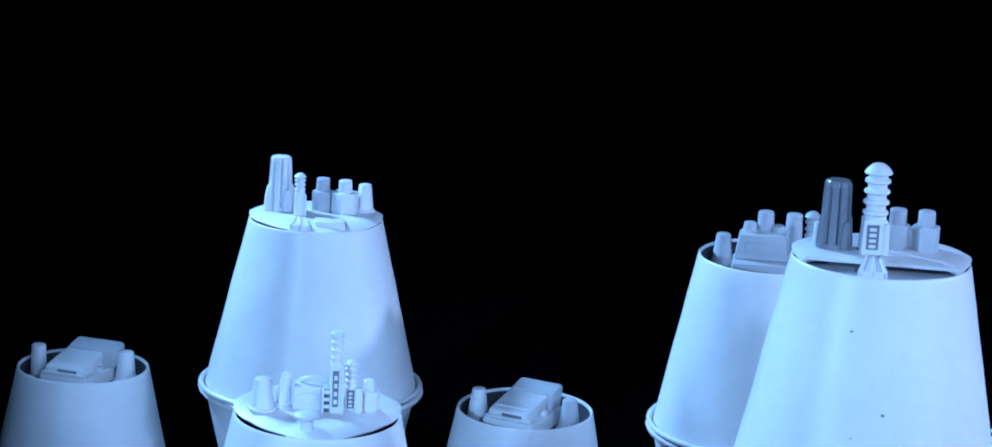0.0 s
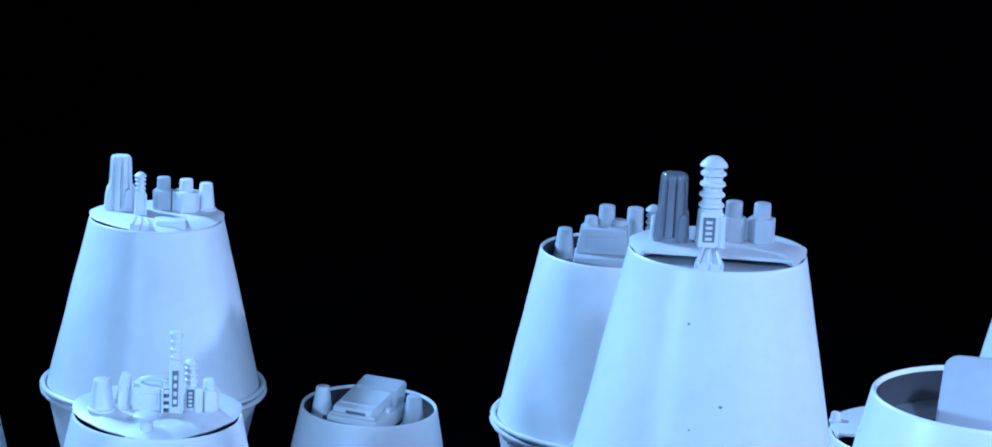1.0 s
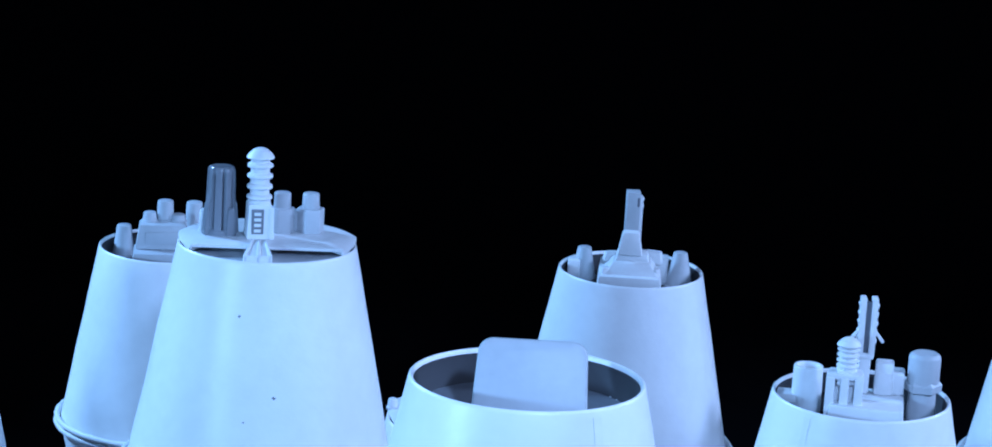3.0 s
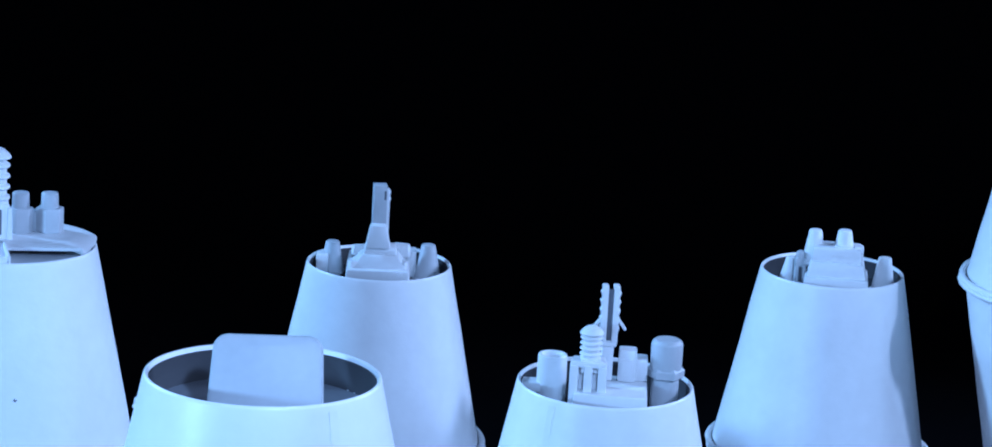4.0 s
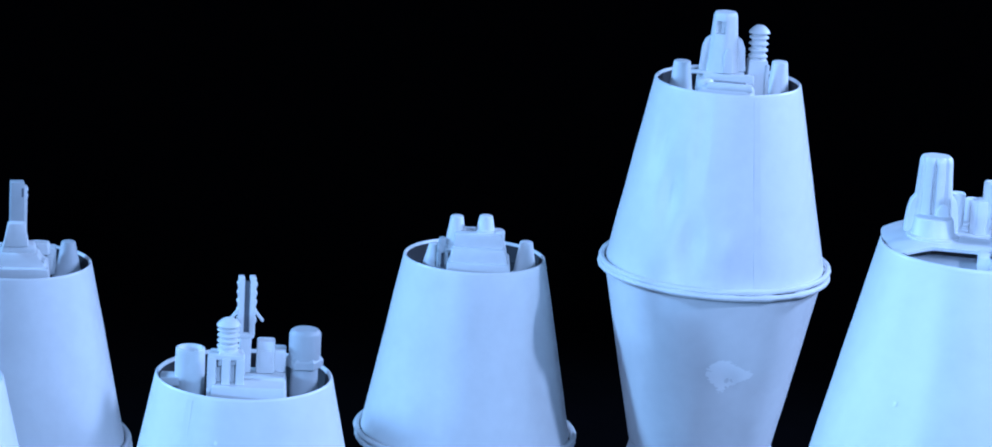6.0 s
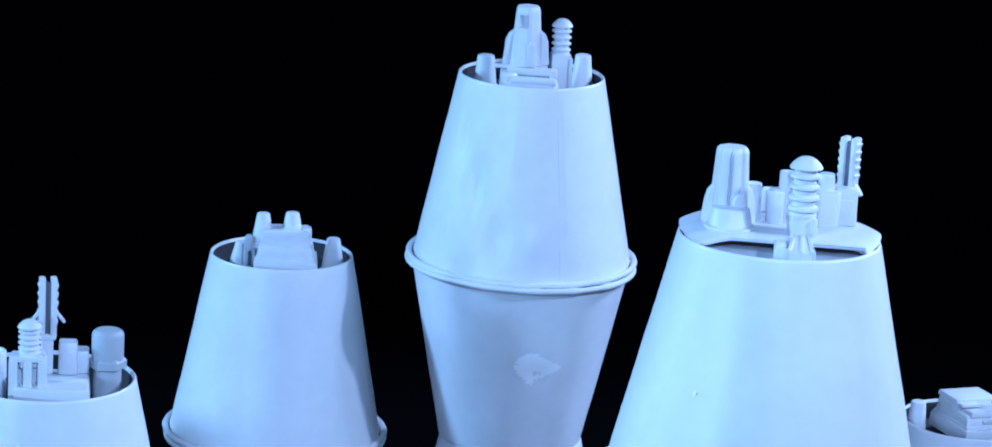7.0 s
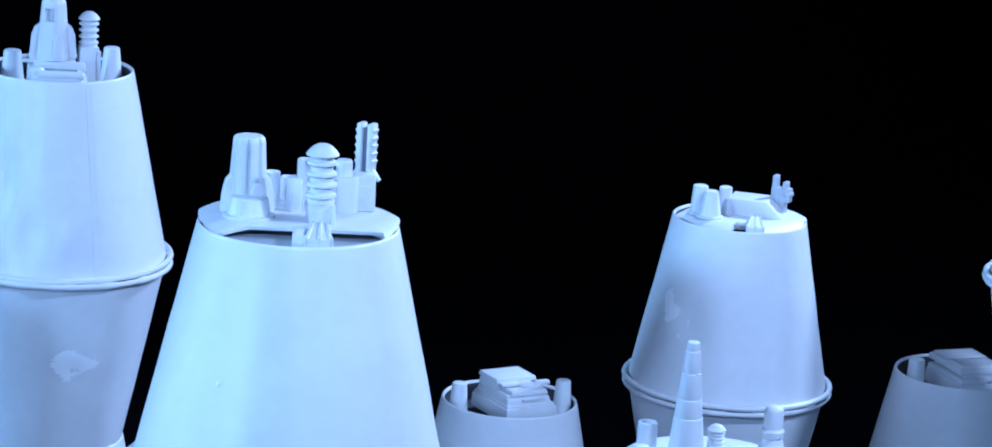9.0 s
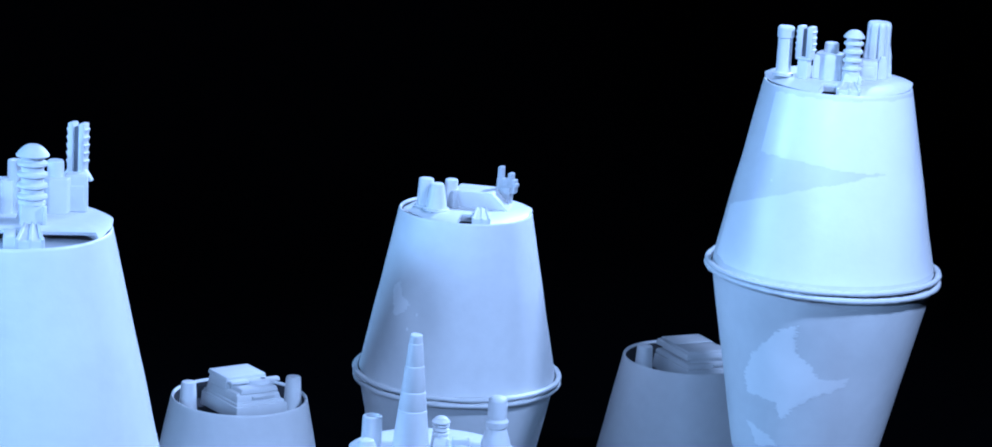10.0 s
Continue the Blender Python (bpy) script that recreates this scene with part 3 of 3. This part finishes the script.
# tower t
plate("t", -30, left=2.6, right=1.0)
connector("t", -12.1, 5.0, 1.5, 19.6, 6.9, 10.4, 20)
ribplug("t", -5.6, -2.2, 1.5, 15.6, 4.0, 0.55, 3, 3.9)
column("t", 2.0, 6.5, 1.5, 8.2, 12.4, 4.6, 7.4, GREY)
column("t", 9.4, 4.3, 1.5, 8.4, 12.3, 4.6, 9.4)
peg("t", 16.0, 7.5, 1.5, 10.6, 4.2, 6.0)
stem("t", -5.2, -15.5, -5, 2.6, 6.6, 8)
block("t", 4.4, -13.5, -5, 2.6, 10.5, 8.0, label="small white plastic box sunk beside a bracket")

# tower a
plate("a", -10.0, span=(-19, 19))
connector("a", -11.8, 1.5, 1.5, 18.6, 6.8, 9.0, 28, DULL_AND_SHADE, "tall tapered dull grey twist connector with grooved sides")
block("a", -15.5, 4.0, 1.5, 7.0, 3.2, 4.0, panel=False, label="small white plastic block beside a connector")
ribplug("a", -2.3, -0.5, 1.5, 23.9, 6.9, 0.39, 4, 6.6, window=True)
column("a", 3.4, 5.5, 1.5, 7.9, 11.7, 4.4, 6.4, GREY, "grey-white plastic column topped by a small stub")
column("a", 10.5, 7.0, 1.5, 7.7, 11.4, 4.4, 7.2, GREY, "grey-white plastic column topped by a small stub")
block("a", 7.0, 7.5, 1.5, 6.9, 5.0, 3.0, mat=GREY, panel=False, label="grey-white plastic web between two columns")
stem("a", -2.0, -14.0, -6, 2.2, 6.8, 13.4)

# tower h
plate("h", -10.0, span=(-11, 19))
moulding("h", -4.0, 9.0, 1.5, 3.0)
connector("h", -11.5, 3.0, 1.5, 18.4, 7.2, 11.4, 15)
peg("h", -10.9, -1.8, 1.5, 6.0, 8.4, 9.6, label="low wide white plastic drum before a connector")
tube("h", -6.4, 8.0, 1.5, 9.6, 3.6, label="thin white plastic tube")
tube("h", -3.0, 11.0, 1.5, 8.0, 3.2, label="thin white plastic tube")
ribplug("h", 4.6, -3.0, 1.5, 18.6, 7.2, 0.26, 4, 5.8)
tube("h", 0.9, 6.0, 1.5, 13.2, 3.6, 0.5, label="slim white plastic tube behind a ribbed plug")
column("h", -1.2, 5.5, 1.5, 9.0, 9.4, 2.4, 4.4)
column("h", 9.4, 8.0, 1.5, 9.4, 13.0, 3.8, 8.0)
block("h", 14.0, 9.5, 1.5, 9.8, 5.2, 5.0, label="upright white plastic block behind a column")
wallplug("h", 14.1, 12.5, 1.5, 20.6, 4.3, -26, 0.42)
stem("h", 4.7, -14.2, -6, 2.4, 6.0, 12.4)
block("h", 0.4, -13.0, -6, 1.6, 3.0, 8.0, panel=False, label="narrow white plastic block beside a bracket")

# tower m
plate("m", -30, left=2.0, right=0.8, notch=(-4.8, 0.0, -12.5))
capped_tube("m", -16.6, -3.0, 1.5, 16.3, 4.8)
wallplug("m", -10.4, -6.0, 1.5, 17.2, 5.4, -22, 0, 4)
column("m", -2.8, -3.0, 1.5, 9.4, 12.4, 4.4, 9.2)
block("m", -6.0, -3.6, 1.5, 8.6, 4.0, 4.0, panel=False, label="narrow white plastic block beside a column")
ribplug("m", 3.6, -8.0, -1, 17.4, 6.4, 0.3, 4, 5.6)
connector("m", 10.9, 7.0, 1.5, 18.2, 7.3, 8.8, 10)
block("m", 8.5, 1.0, 1.5, 7.4, 6.0, 6.0, label="white plastic block at the foot of a connector")
stem("m", 3.2, -15.0, -6, 2.2, 7.0, 10)

# tower j
plate("j", -30, left=3.0, right=2.2, notch=(-2.0, 3.0, -11.5), back=4.5, sunk=0.8)
peg("j", -13.5, -2.0, 0.7, 10.2, 5.0, 6.0)
peg("j", -9.8, -6.5, 0.7, 9.6, 4.6, 7.4)
wedge_box("j", 4.4, 4.0, 0.7, 6.2, 17.5, 12.0, -10, label="flat-topped sloping white plastic box on a plate")
peg("j", -5.2, 2.5, 0.7, 9.4, 4.2, 4.8)
block("j", -4.4, -2.0, 0.7, 6.4, 3.2, 4.0, 40, 0.5, GREY, panel=False, label="slanted grey plastic brace beside a box")
stem("j", 5.2, -13.6, -6, 2.2, 6.0, 13)


def fork(key, u, v, h0, h1, w):
    h = h1 - h0
    t = thing("forked_clip", at(key, u, v, h0, -20), "small forked greyish plastic clip", "clip")
    part("foot", rounded(w * 0.5, w * 0.6, h * 0.5, 0.3, 1), GREY, t)
    part("web", rounded(w * 1.0, w * 0.45, h * 0.36, 0.3, 1, h * 0.34), GREY, t)
    for x, top in ((-0.34, 1.0), (0.2, 0.86), (0.44, 0.6)):
        part("prong", rounded(w * 0.26, w * 0.5, h * (top - 0.5), 0.25, 0.9, h * 0.5, (x * w, 0)), GREY, t)


fork("j", 13.3, 6.0, 0.7, 13.7, 6.6)

def ladder(key, u, v, h0, h1, w):
    """A short upright rack: two rails and the rungs between them before a dark back."""
    t = thing("small_rack", at(key, u, v, h0), "short white plastic rack with dark gaps between its rungs", "plastic fitting")
    h = h1 - h0
    # a dark sheet stands for the shade between the rungs
    part("back", rounded(w * 0.8, 0.6, h * 0.96, 0.1, 1, 0, (0, 0.7)), FLECK_AND_SHADE, t, "dark backing that paints the shade in the gaps")
    for s in (-1, 1):
        part("rail", rounded(w * 0.2, 1.4, h, 0.15, 1, 0, (s * w * 0.42, 0)), skin(key), t)
    for i in range(3):
        part("rung", rounded(w * 0.7, 0.8, h * 0.14, 0.12, 1, h * (0.2 + 0.3 * i)), skin(key), t)
    return t


def curved_arm(key, u, v, h0, r, fat):
    """A bent rod that arches over a block, with a small knob at its end."""
    t = thing("curved_arm", at(key, u, v, h0, -12, 24), "thin bent white plastic arm arching over a block", "plastic arm")
    bm, rows = bmesh.new(), []
    for i in range(21):
        a = math.radians(-6 + 192 * i / 20)
        rows.append([bm.verts.new(((r + fat * math.cos(b)) * math.cos(a), fat * math.sin(b), 0.72 * (r + fat * math.cos(b)) * math.sin(a))) for b in (math.pi / 5 * k for k in range(10))])
    for lo, hi in zip(rows, rows[1:]):
        for k in range(10):
            bm.faces.new((lo[k], lo[(k + 1) % 10], hi[(k + 1) % 10], hi[k]))
    bm.faces.new(rows[0])
    bm.faces.new(rows[-1])
    part("rod", bm, skin(key), t)
    part("knob", lathe([(1.0, -1.2), (1.2, -0.6), (1.1, 0.5), (0.3, 0.9)], 18, at=(r, 0)), skin(key), t)
    return t


# tower g
plate("g", -30, left=2.2, right=2.2)
peg("g", -14.4, -2.0, 1.5, 9.8, 4.6, 6.6)
peg("g", -9.4, 0.5, 1.5, 10.8, 2.8, 4.6, tilt=9, label="slim white plastic peg leaning to one side")
block("g", -2.6, 0.5, 1.5, 8.0, 8.0, 7.0, label="square white plastic block between pegs")
curved_arm("g", -0.6, 1.0, 6.6, 4.8, 0.75)
ribplug("g", 4.6, -3.5, 1.5, 23.4, 3.5, 0.62, 3, 3.4, window=True, label="slender ribbed white plastic plug with a flat head", flat=True)
ribplug("g", 8.6, -1.1, 1.5, 15.3, 3.8, 0.50, 3, 3.9, window=True, label="small ribbed white plastic plug")
column("g", 13.3, -0.8, 1.5, 7.0, 9.8, 3.0, 6.0)
block("g", 10.6, -3.6, 1.5, 8.4, 2.2, 2.4, panel=False, label="slim upright white plastic tab before a plug")
ladder("g", 2.4, -4.4, 1.5, 8.0, 2.6)


def mushroom(key, u, v, h0, h1, w):
    t = thing("round_headed_stud", at(key, u, v, h0), "round-headed white plastic stud on a small foot", "stud")
    h, r = h1 - h0, w / 2
    part("shank", lathe([(r * 0.55, 0), (r * 0.52, h - 1.0)], 20), skin(key), t)
    part("head", lathe([(r * 0.5, h - 1.6), (r, h - 1.2), (r, h - 0.5), (r * 0.8, h), (0.2, h + 0.1)], 28), skin(key), t)
    part("foot", rounded(w * 1.6, w * 0.6, 1.8, 0.4), skin(key), t)
    for x in (-0.75, 0.1, 0.8):
        part("toe", rounded(w * 0.3, w * 0.4, 1.2, 0.3, 0.9, -0.2, (x * w, -w * 0.3)), skin(key), t)


mushroom("g", -2.6, -16.5, -2.2, 5.4, 6.7)

def slotted_housing(key, u, v, h0, h1, w, d):
    """An upright housing: a frame round two deep slots, under a ledge."""
    t = thing("slotted_housing", at(key, u, v, h0), "white plastic housing with two deep slots in its face", "plastic housing")
    h, mat = h1 - h0, skin(key)
    part("back", rounded(w * 0.96, d * 0.6, h, 0.4, 0.9, 0, (0, d * 0.16)), mat, t)
    for x, k in ((-0.37, 0.24), (0.0, 0.24), (0.37, 0.24)):
        part("upright", rounded(w * k, d * 0.5, h * 0.94, 0.25, 0.95, 0, (x * w, -d * 0.26)), mat, t)
    part("sill", rounded(w, d * 0.55, h * 0.42, 0.3, 0.95, 0, (0, -d * 0.27)), mat, t)
    part("ledge", rounded(w * 0.98, d * 0.5, h * 0.1, 0.25, 0.95, h * 0.9, (0, -d * 0.2)), mat, t)
    return t


# tower d
tube("d", -13.6, 1.0, -6, 6.0, 7.3, 0.78, 2.4, PLASTIC, "open white plastic tub with a side flange")
block("d", 1.4, -5.0, -6, 0.6, 19.0, 19.0, 0, 0.95, panel=False, label="broad white plastic base block inside the foot ring")
slotted_housing("d", -4.3, -8.6, -6, 8.0, 9.4, 7.0)
ribplug("d", -4.0, -8.0, 5.0, 16.6, 6.0, 0.30, 4, 5.6)
wallplug("d", 0.0, 0.0, 0.6, 25.2, 4.7, 6, 0.62)
block("d", 5.2, 0.5, 0.6, 9.0, 4.8, 4.6, label="little upright white plastic block")
block("d", 8.4, 2.5, 0.6, 6.4, 4.0, 6.0, panel=False, label="low rounded white plastic block")
bottle("d", 14.9, 2.6, -6, 11.4, 8.0, label="greyish plastic bottle-shaped fitting with a collar", mat=GREY)

# tower c
peg("c", -14.6, 8.5, -6, 4.0, 4.3, 7.6, GREY, "short tapered grey plastic peg")
block("c", -17.6, 6.5, -6, 0.6, 4.0, 6.0, panel=False, label="small white plastic flange beside a peg")
peg("c", 15.0, 5.5, -6, 4.9, 4.4, 8.4, GREY, "short tapered grey plastic peg")
block("c", -0.3, -2.5, -6, -0.2, 20.0, 16.0, 0, 0.94, panel=False, label="stepped white plastic base block inside the foot ring")
block("c", 0.1, -2.0, -0.4, 3.6, 17.4, 12.4, 0, 0.66, panel=False, label="sloping middle step of white plastic")
block("c", 0.2, -1.4, 3.3, 6.0, 10.6, 7.6, 0, 0.86, panel=False, label="upper step of white plastic")
block("c", -0.6, -3.0, 5.6, 12.6, 7.6, 6.4, 0, 0.66, panel=False, label="tapered front post of white plastic")
block("c", -5.4, 3.5, 1.4, 4.4, 7.0, 3.4, 14, 0.8, panel=False, label="side arm of white plastic")
block("c", 6.6, 3.0, 1.4, 5.4, 6.0, 3.4, -14, 0.85, panel=False, label="side arm of white plastic")
block("c", -7.4, 8.0, -6, 1.2, 6.5, 5.0, taper=0.6, label="rear white plastic block")
block("c", -7.6, -6.0, -6, 1.8, 4.0, 4.0, 20, 0.8, panel=False, label="small white plastic corner block")
block("c", 7.0, -5.0, -6, 2.0, 4.0, 5.0, -15, 0.8, panel=False, label="small white plastic corner block")
block("c", 8.6, 8.0, -6, 2.6, 6.0, 6.0, label="rear white plastic block")


def mast(key, u, v, h0, h1, w):
    t = thing("square_mast", at(key, u, v, h0, 6), "square white plastic mast with small side barbs", "mast")
    h = h1 - h0
    part("shaft", rounded(w * 0.8, w * 0.8, h, 0.3, 0.98), GREY, t, "pale grey shaft")
    # no cut here: a dark strip paints the slot's shade on the face
    part("slot", rounded(w * 0.12, 0.4, h * 0.16, 0.1, 1, h * 0.74, (w * 0.28, -w * 0.39)), FLECK_AND_SHADE, t, "dark strip painting a slot's shade")
    part("side_rail", rounded(w * 0.2, w * 0.5, h * 0.92, 0.2, 1, 0, (w * 0.46, 0)), skin(key), t)
    for i in range(2):
        part("barb", rounded(w * 0.10, w * 0.4, h * 0.05, 0.12, 1, h * (0.72 + 0.12 * i), (w * 0.56, 0)), skin(key), t)


mast("c", -0.6, 1.5, 7.0, 24.2, 5.3)

# tower e
peg("e", -12.6, 1.0, -6, 3.0, 3.8, 8.2)
peg("e", 16.0, 2.0, -6, 4.8, 4.2, 7.4)
block("e", 1.2, -6.0, -6, 0.6, 20.6, 17.6, 0, 0.93, panel=False, label="broad stepped white plastic base block")
block("e", 1.1, -5.2, 0.4, 4.8, 18.0, 14.6, 0, 0.9, panel=False, label="middle step of white plastic")
block("e", 0.9, -4.4, 4.6, 9.0, 15.6, 11.0, 0, 0.95, panel=False, label="top step of white plastic")
block("e", 7.4, -5.0, 5.0, 9.6, 3.2, 4.0, 0, 0.95, panel=False, label="small cube of white plastic on a step")
peg("e", -6.1, -3.6, 3.0, 13.4, 4.0, 7.2)
peg("e", 2.9, -4.0, 8.8, 14.0, 4.2, 5.8)


def bracket(key, u, v, h0, h1, w):
    t = thing("pierced_bracket", at(key, u, v, h0, 22), "pierced greyish plastic bracket beside a block", "bracket")
    h = h1 - h0
    part("lower_bar", rounded(w, 1.8, h * 0.25, 0.3), GREY, t)
    part("upper_bar", rounded(w, 1.8, h * 0.26, 0.3, 1, h * 0.7), GREY, t)
    for x in (-1, 0.1, 1):
        part("side_bar", rounded(w * 0.2, 1.8, h * 0.6, 0.3, 1, h * 0.2, (x * w * 0.4, 0)), GREY, t)
    # dark sheet behind the bars, in place of shade in the openings
    part("back", rounded(w * 0.9, 0.5, h * 0.9, 0.1, 1, h * 0.05, (0, 1.1)), FLECK_AND_SHADE, t, "dark backing that paints the shade in the gaps")
    part("knob", lathe([(1.2, h * 0.9), (1.4, h * 1.0), (1.2, h * 1.12), (0.3, h * 1.16)], 18, at=(-w * 0.2, 0)), GREY, t)
    return t


bracket("e", -9.2, -5.6, -6, 5.2, 5.4)

# tower f
peg("f", -14.2, 6.0, -6, 3.8, 5.2, 7.2)
peg("f", 15.4, 8.0, -6, 5.2, 4.8, 7.0)


def hollow_box(key, u, v, h0, h1, w, d):
    """A low hull with rounded ends; its top is sunk at one end."""
    t = thing("hollow_box", at(key, u, v, h0, -4), "low rounded white plastic box with a hollow top", "plastic box")
    h = h1 - h0
    part("hull", rounded(w, d, h * 0.9, 2.0, 0.9), skin(key), t)
    part("front_bar", rounded(w * 0.82, 2.6, h * 0.3, 0.7, 0.92, h * 0.72, (w * 0.07, -d * 0.34)), skin(key), t)
    part("rear_bar", rounded(w * 0.9, 2.0, h * 0.4, 0.5, 0.95, h * 0.8, (0, d * 0.36)), skin(key), t)
    part("rounded_end", lathe([(2.6, h * 0.6), (2.6, h * 0.95), (2.0, h * 1.06), (0.2, h * 1.08)], 24, at=(-w * 0.36, -d * 0.1)), skin(key), t)
    # the hollow's shade is painted as a dark slab on the hull
    part("hollow", rounded(w * 0.56, d * 0.3, 0.5, 0.2, 1, h * 0.88, (w * 0.04, d * 0.02)), DULL_AND_SHADE, t, "dull grey slab painting the hollow's shade")
    return t


hollow_box("f", -0.4, -9.4, -6, 1.4, 17.6, 12.0)
block("f", -2.4, 0.5, -6, 3.0, 15.0, 6.0, panel=False, label="white plastic pedestal under a connector")
block("f", -6.4, -3.6, 2.2, 3.1, 10.0, 3.4, 0, 1, r=0.25, panel=False, label="thin flat white plastic arm beside a connector")
connector("f", -2.1, -1.0, 3.0, 20.9, 7.3, 13.4, 6, slot=True, rise=0.6, label="tall tapered white plastic connector with a slotted face")
ribplug("f", 8.4, 2.0, -6, 17.0, 6.4, 0.54, 4, 6.6, label="ribbed white plastic push plug beside a connector")

# tower b
peg("b", -14.6, 8.5, -6, 4.2, 4.6, 7.2, GREY, "short tapered greyish plastic peg")
block("b", -2.1, -4.0, -6, -0.4, 19.0, 14.0, panel=False, label="broad white plastic base block")
block("b", -2.1, -1.0, -0.4, 7.6, 17.0, 9.0, 0, 0.86, label="white plastic housing behind a tower")
peg("b", -6.3, 0.7, 7.4, 10.6, 4.0, 4.6)
peg("b", -1.5, 2.5, 7.4, 14.0, 5.0, 5.4)
peg("b", 2.6, 1.5, 7.4, 9.9, 4.4, 5.0)
peg("b", 7.6, 9.0, -6, 12.2, 5.1, 6.5)
ribplug("b", 13.4, 10.0, -6, 13.2, 5.3, 0.4, 4)

# single cups


def hatch_box(key, u, v, h0, yaw, w, d):
    """A two-storey box: a slab roof over the rear, a lower front block, and a pierced round boss between."""
    t = thing("hatch_box", at(key, u, v, h0, yaw), "stepped white plastic box with a slab roof and pierced boss", "plastic box", "stepped boxes")
    mat = skin(key)
    part("base_tray", rounded(w * 1.18, d * 1.06, 5.0, 0.7, 0.97), mat, t)
    part("tray_step", rounded(w * 1.08, d * 0.98, 0.9, 0.3, 0.97, 4.9, (0, 0.4)), mat, t)
    part("box", rounded(w * 1.0, d * 0.9, 2.2, 0.4, 0.94, 5.6, (0, 0.8)), mat, t)
    part("box_step", rounded(w * 0.9, d * 0.8, 0.9, 0.3, 0.95, 7.6, (-0.2, 1.2)), mat, t)
    part("front_block", rounded(w * 0.86, d * 0.34, 1.8, 0.4, 0.9, 8.0, (0.8, -d * 0.20)), mat, t)
    part("front_bar", rounded(w * 0.5, 0.9, 0.9, 0.2, 1, 6.6, (1.6, -d * 0.42)), mat, t)
    part("roof_core", rounded(w * 0.9, d * 0.5, 3.0, 0.3, 0.93, 8.0, (-0.6, d * 0.2)), mat, t)
    part("roof_slab", rounded(w * 0.92, d * 0.54, 1.6, 0.45, 0.96, 10.7, (-0.4, d * 0.2)), mat, t)
    part("roof_lip", rounded(w * 0.42, 3.2, 1.1, 0.35, 0.9, 10.2, (-w * 0.24, -d * 0.11)), mat, t)
    part("boss", lathe([(4.4, 8.0), (4.4, 10.0), (4.0, 10.9), (3.2, 11.1), (0.2, 11.1)], 28, at=(w * 0.2, -d * 0.08)), mat, t)
    # flush dark discs give the shade of two holes by colour alone
    for x, y in ((0.28, 0.0), (0.3, -0.13)):
        part("hole", lathe([(0.85, 10.6), (0.85, 11.16)], 16, at=(w * x, d * y)), FLECK_AND_SHADE, t, "dark disc painting the shade of a hole")
    part("arm", rounded(6.5, 2.2, 1.4, 0.4, 0.9, 8.4, (w * 0.62, 1.0)), mat, t)
    return t


FLAT = (("base_tray", 1.18, 1.06, 0.0, 5.4), ("box", 1.08, 1.02, 0.02, 1.6), ("seam", 0.84, 0.84, 0.05, 1.3), ("lid", 1.06, 0.96, 0.06, 2.2), ("front_panel", 0.9, 0.40, -0.16, 0.5), ("rear_panel", 0.9, 0.42, 0.27, 0.35))
peg("s", -15.3, 4.0, -6, 4.8, 4.4, 7.4)
peg("s", 14.5, -1.0, -6, 4.2, 4.8, 7.0, GREY, "short tapered grey plastic peg")
sloped_box("s", -0.6, -1.0, -6, -24, 15.0, 24, 0.5)
peg("q", -15.0, 8.0, -6, 5.2, 4.8, 5.6)
peg("q", 14.3, 2.0, -6, 4.4, 5.4, 7.2)
sloped_box("q", -1.2, -0.5, -6, -27, 15.0, 24)
peg("i", -16.5, -3.0, -6, 5.2, 4.8, 6.2)
peg("i", 17.4, 5.0, -6, 5.8, 4.8, 6.4)
hatch_box("i", 1.6, 0.6, -5, 30, 16.5, 23)
peg("l", -14.7, -4.0, -6, 4.0, 5.4, 6.4)
stepped_box("l", 2.8, -0.6, -6, 30, 17.0, 24, FLAT)

# tower k
plate("k", -8)
tube("k", -16.4, 3.0, 1.5, 9.6, 5.0, 0.66)
peg("k", -17.4, -6.0, 1.5, 6.0, 4.0, 7.0)


def spire(key, u, v, h0, h1, wt, wb):
    t = thing("spire", at(key, u, v, h0), "tall stepped white plastic spire narrowing to a blunt tip", "spire")
    h = h1 - h0
    cuts = [0.0, 0.36, 0.52, 0.74, 0.93]
    for i, f in enumerate(cuts):
        g = cuts[i + 1] if i + 1 < len(cuts) else 1.0
        ra, rb = (wb + (wt - wb) * f) / 2, (wb + (wt - wb) * g) / 2
        part("section", lathe([(ra * 0.97, h * f - 0.1), (ra, h * f + 0.2), (rb + 0.1, h * g - 0.25), (rb - 0.12, h * g)], 24), skin(key), t)


spire("k", -6.3, 1.0, 1.5, 32.2, 3.0, 9.6)
ribplug("k", 1.2, 3.0, 1.5, 10.4, 4.8, 0.4, 3)
block("k", 6.4, -4.0, 1.5, 7.2, 4.8, 4.0, label="low white plastic block beside a spire")
bottle("k", 15.4, 5.0, 1.5, 15.8, 5.0, 1.7, label="narrow-necked white plastic fitting with a flared foot")

# tower x: one broad lid leans in the open foot ring
lid = thing("rounded_lid", at("x", 0.7, -6.4, -6.3, 0, 64), "broad rounded grey-white plastic lid leaning in the ring", "lid")
corners = [(-10.9, 0.0), (10.7, 0.0)]
for cx, cy, start in ((7.4, 11.9, 0), (-7.2, 11.9, 90)):
    for k in range(7):
        turn = math.radians(start + 15 * k)
        corners.append((cx + 2.9 * math.cos(turn), cy + 2.9 * math.sin(turn)))
part("top", prism(corners, 0, 3.0, 0.9), GREY, lid)
part("skirt", rounded(18.0, 12.4, 2.4, 0.6, 1, -2.2, (0, 6.8)), GREY, lid, "greyish inner skirt")
plate("p", -8)
peg("p", -20.8, 3.0, 0.6, 3.4, 2.4, 2.8)
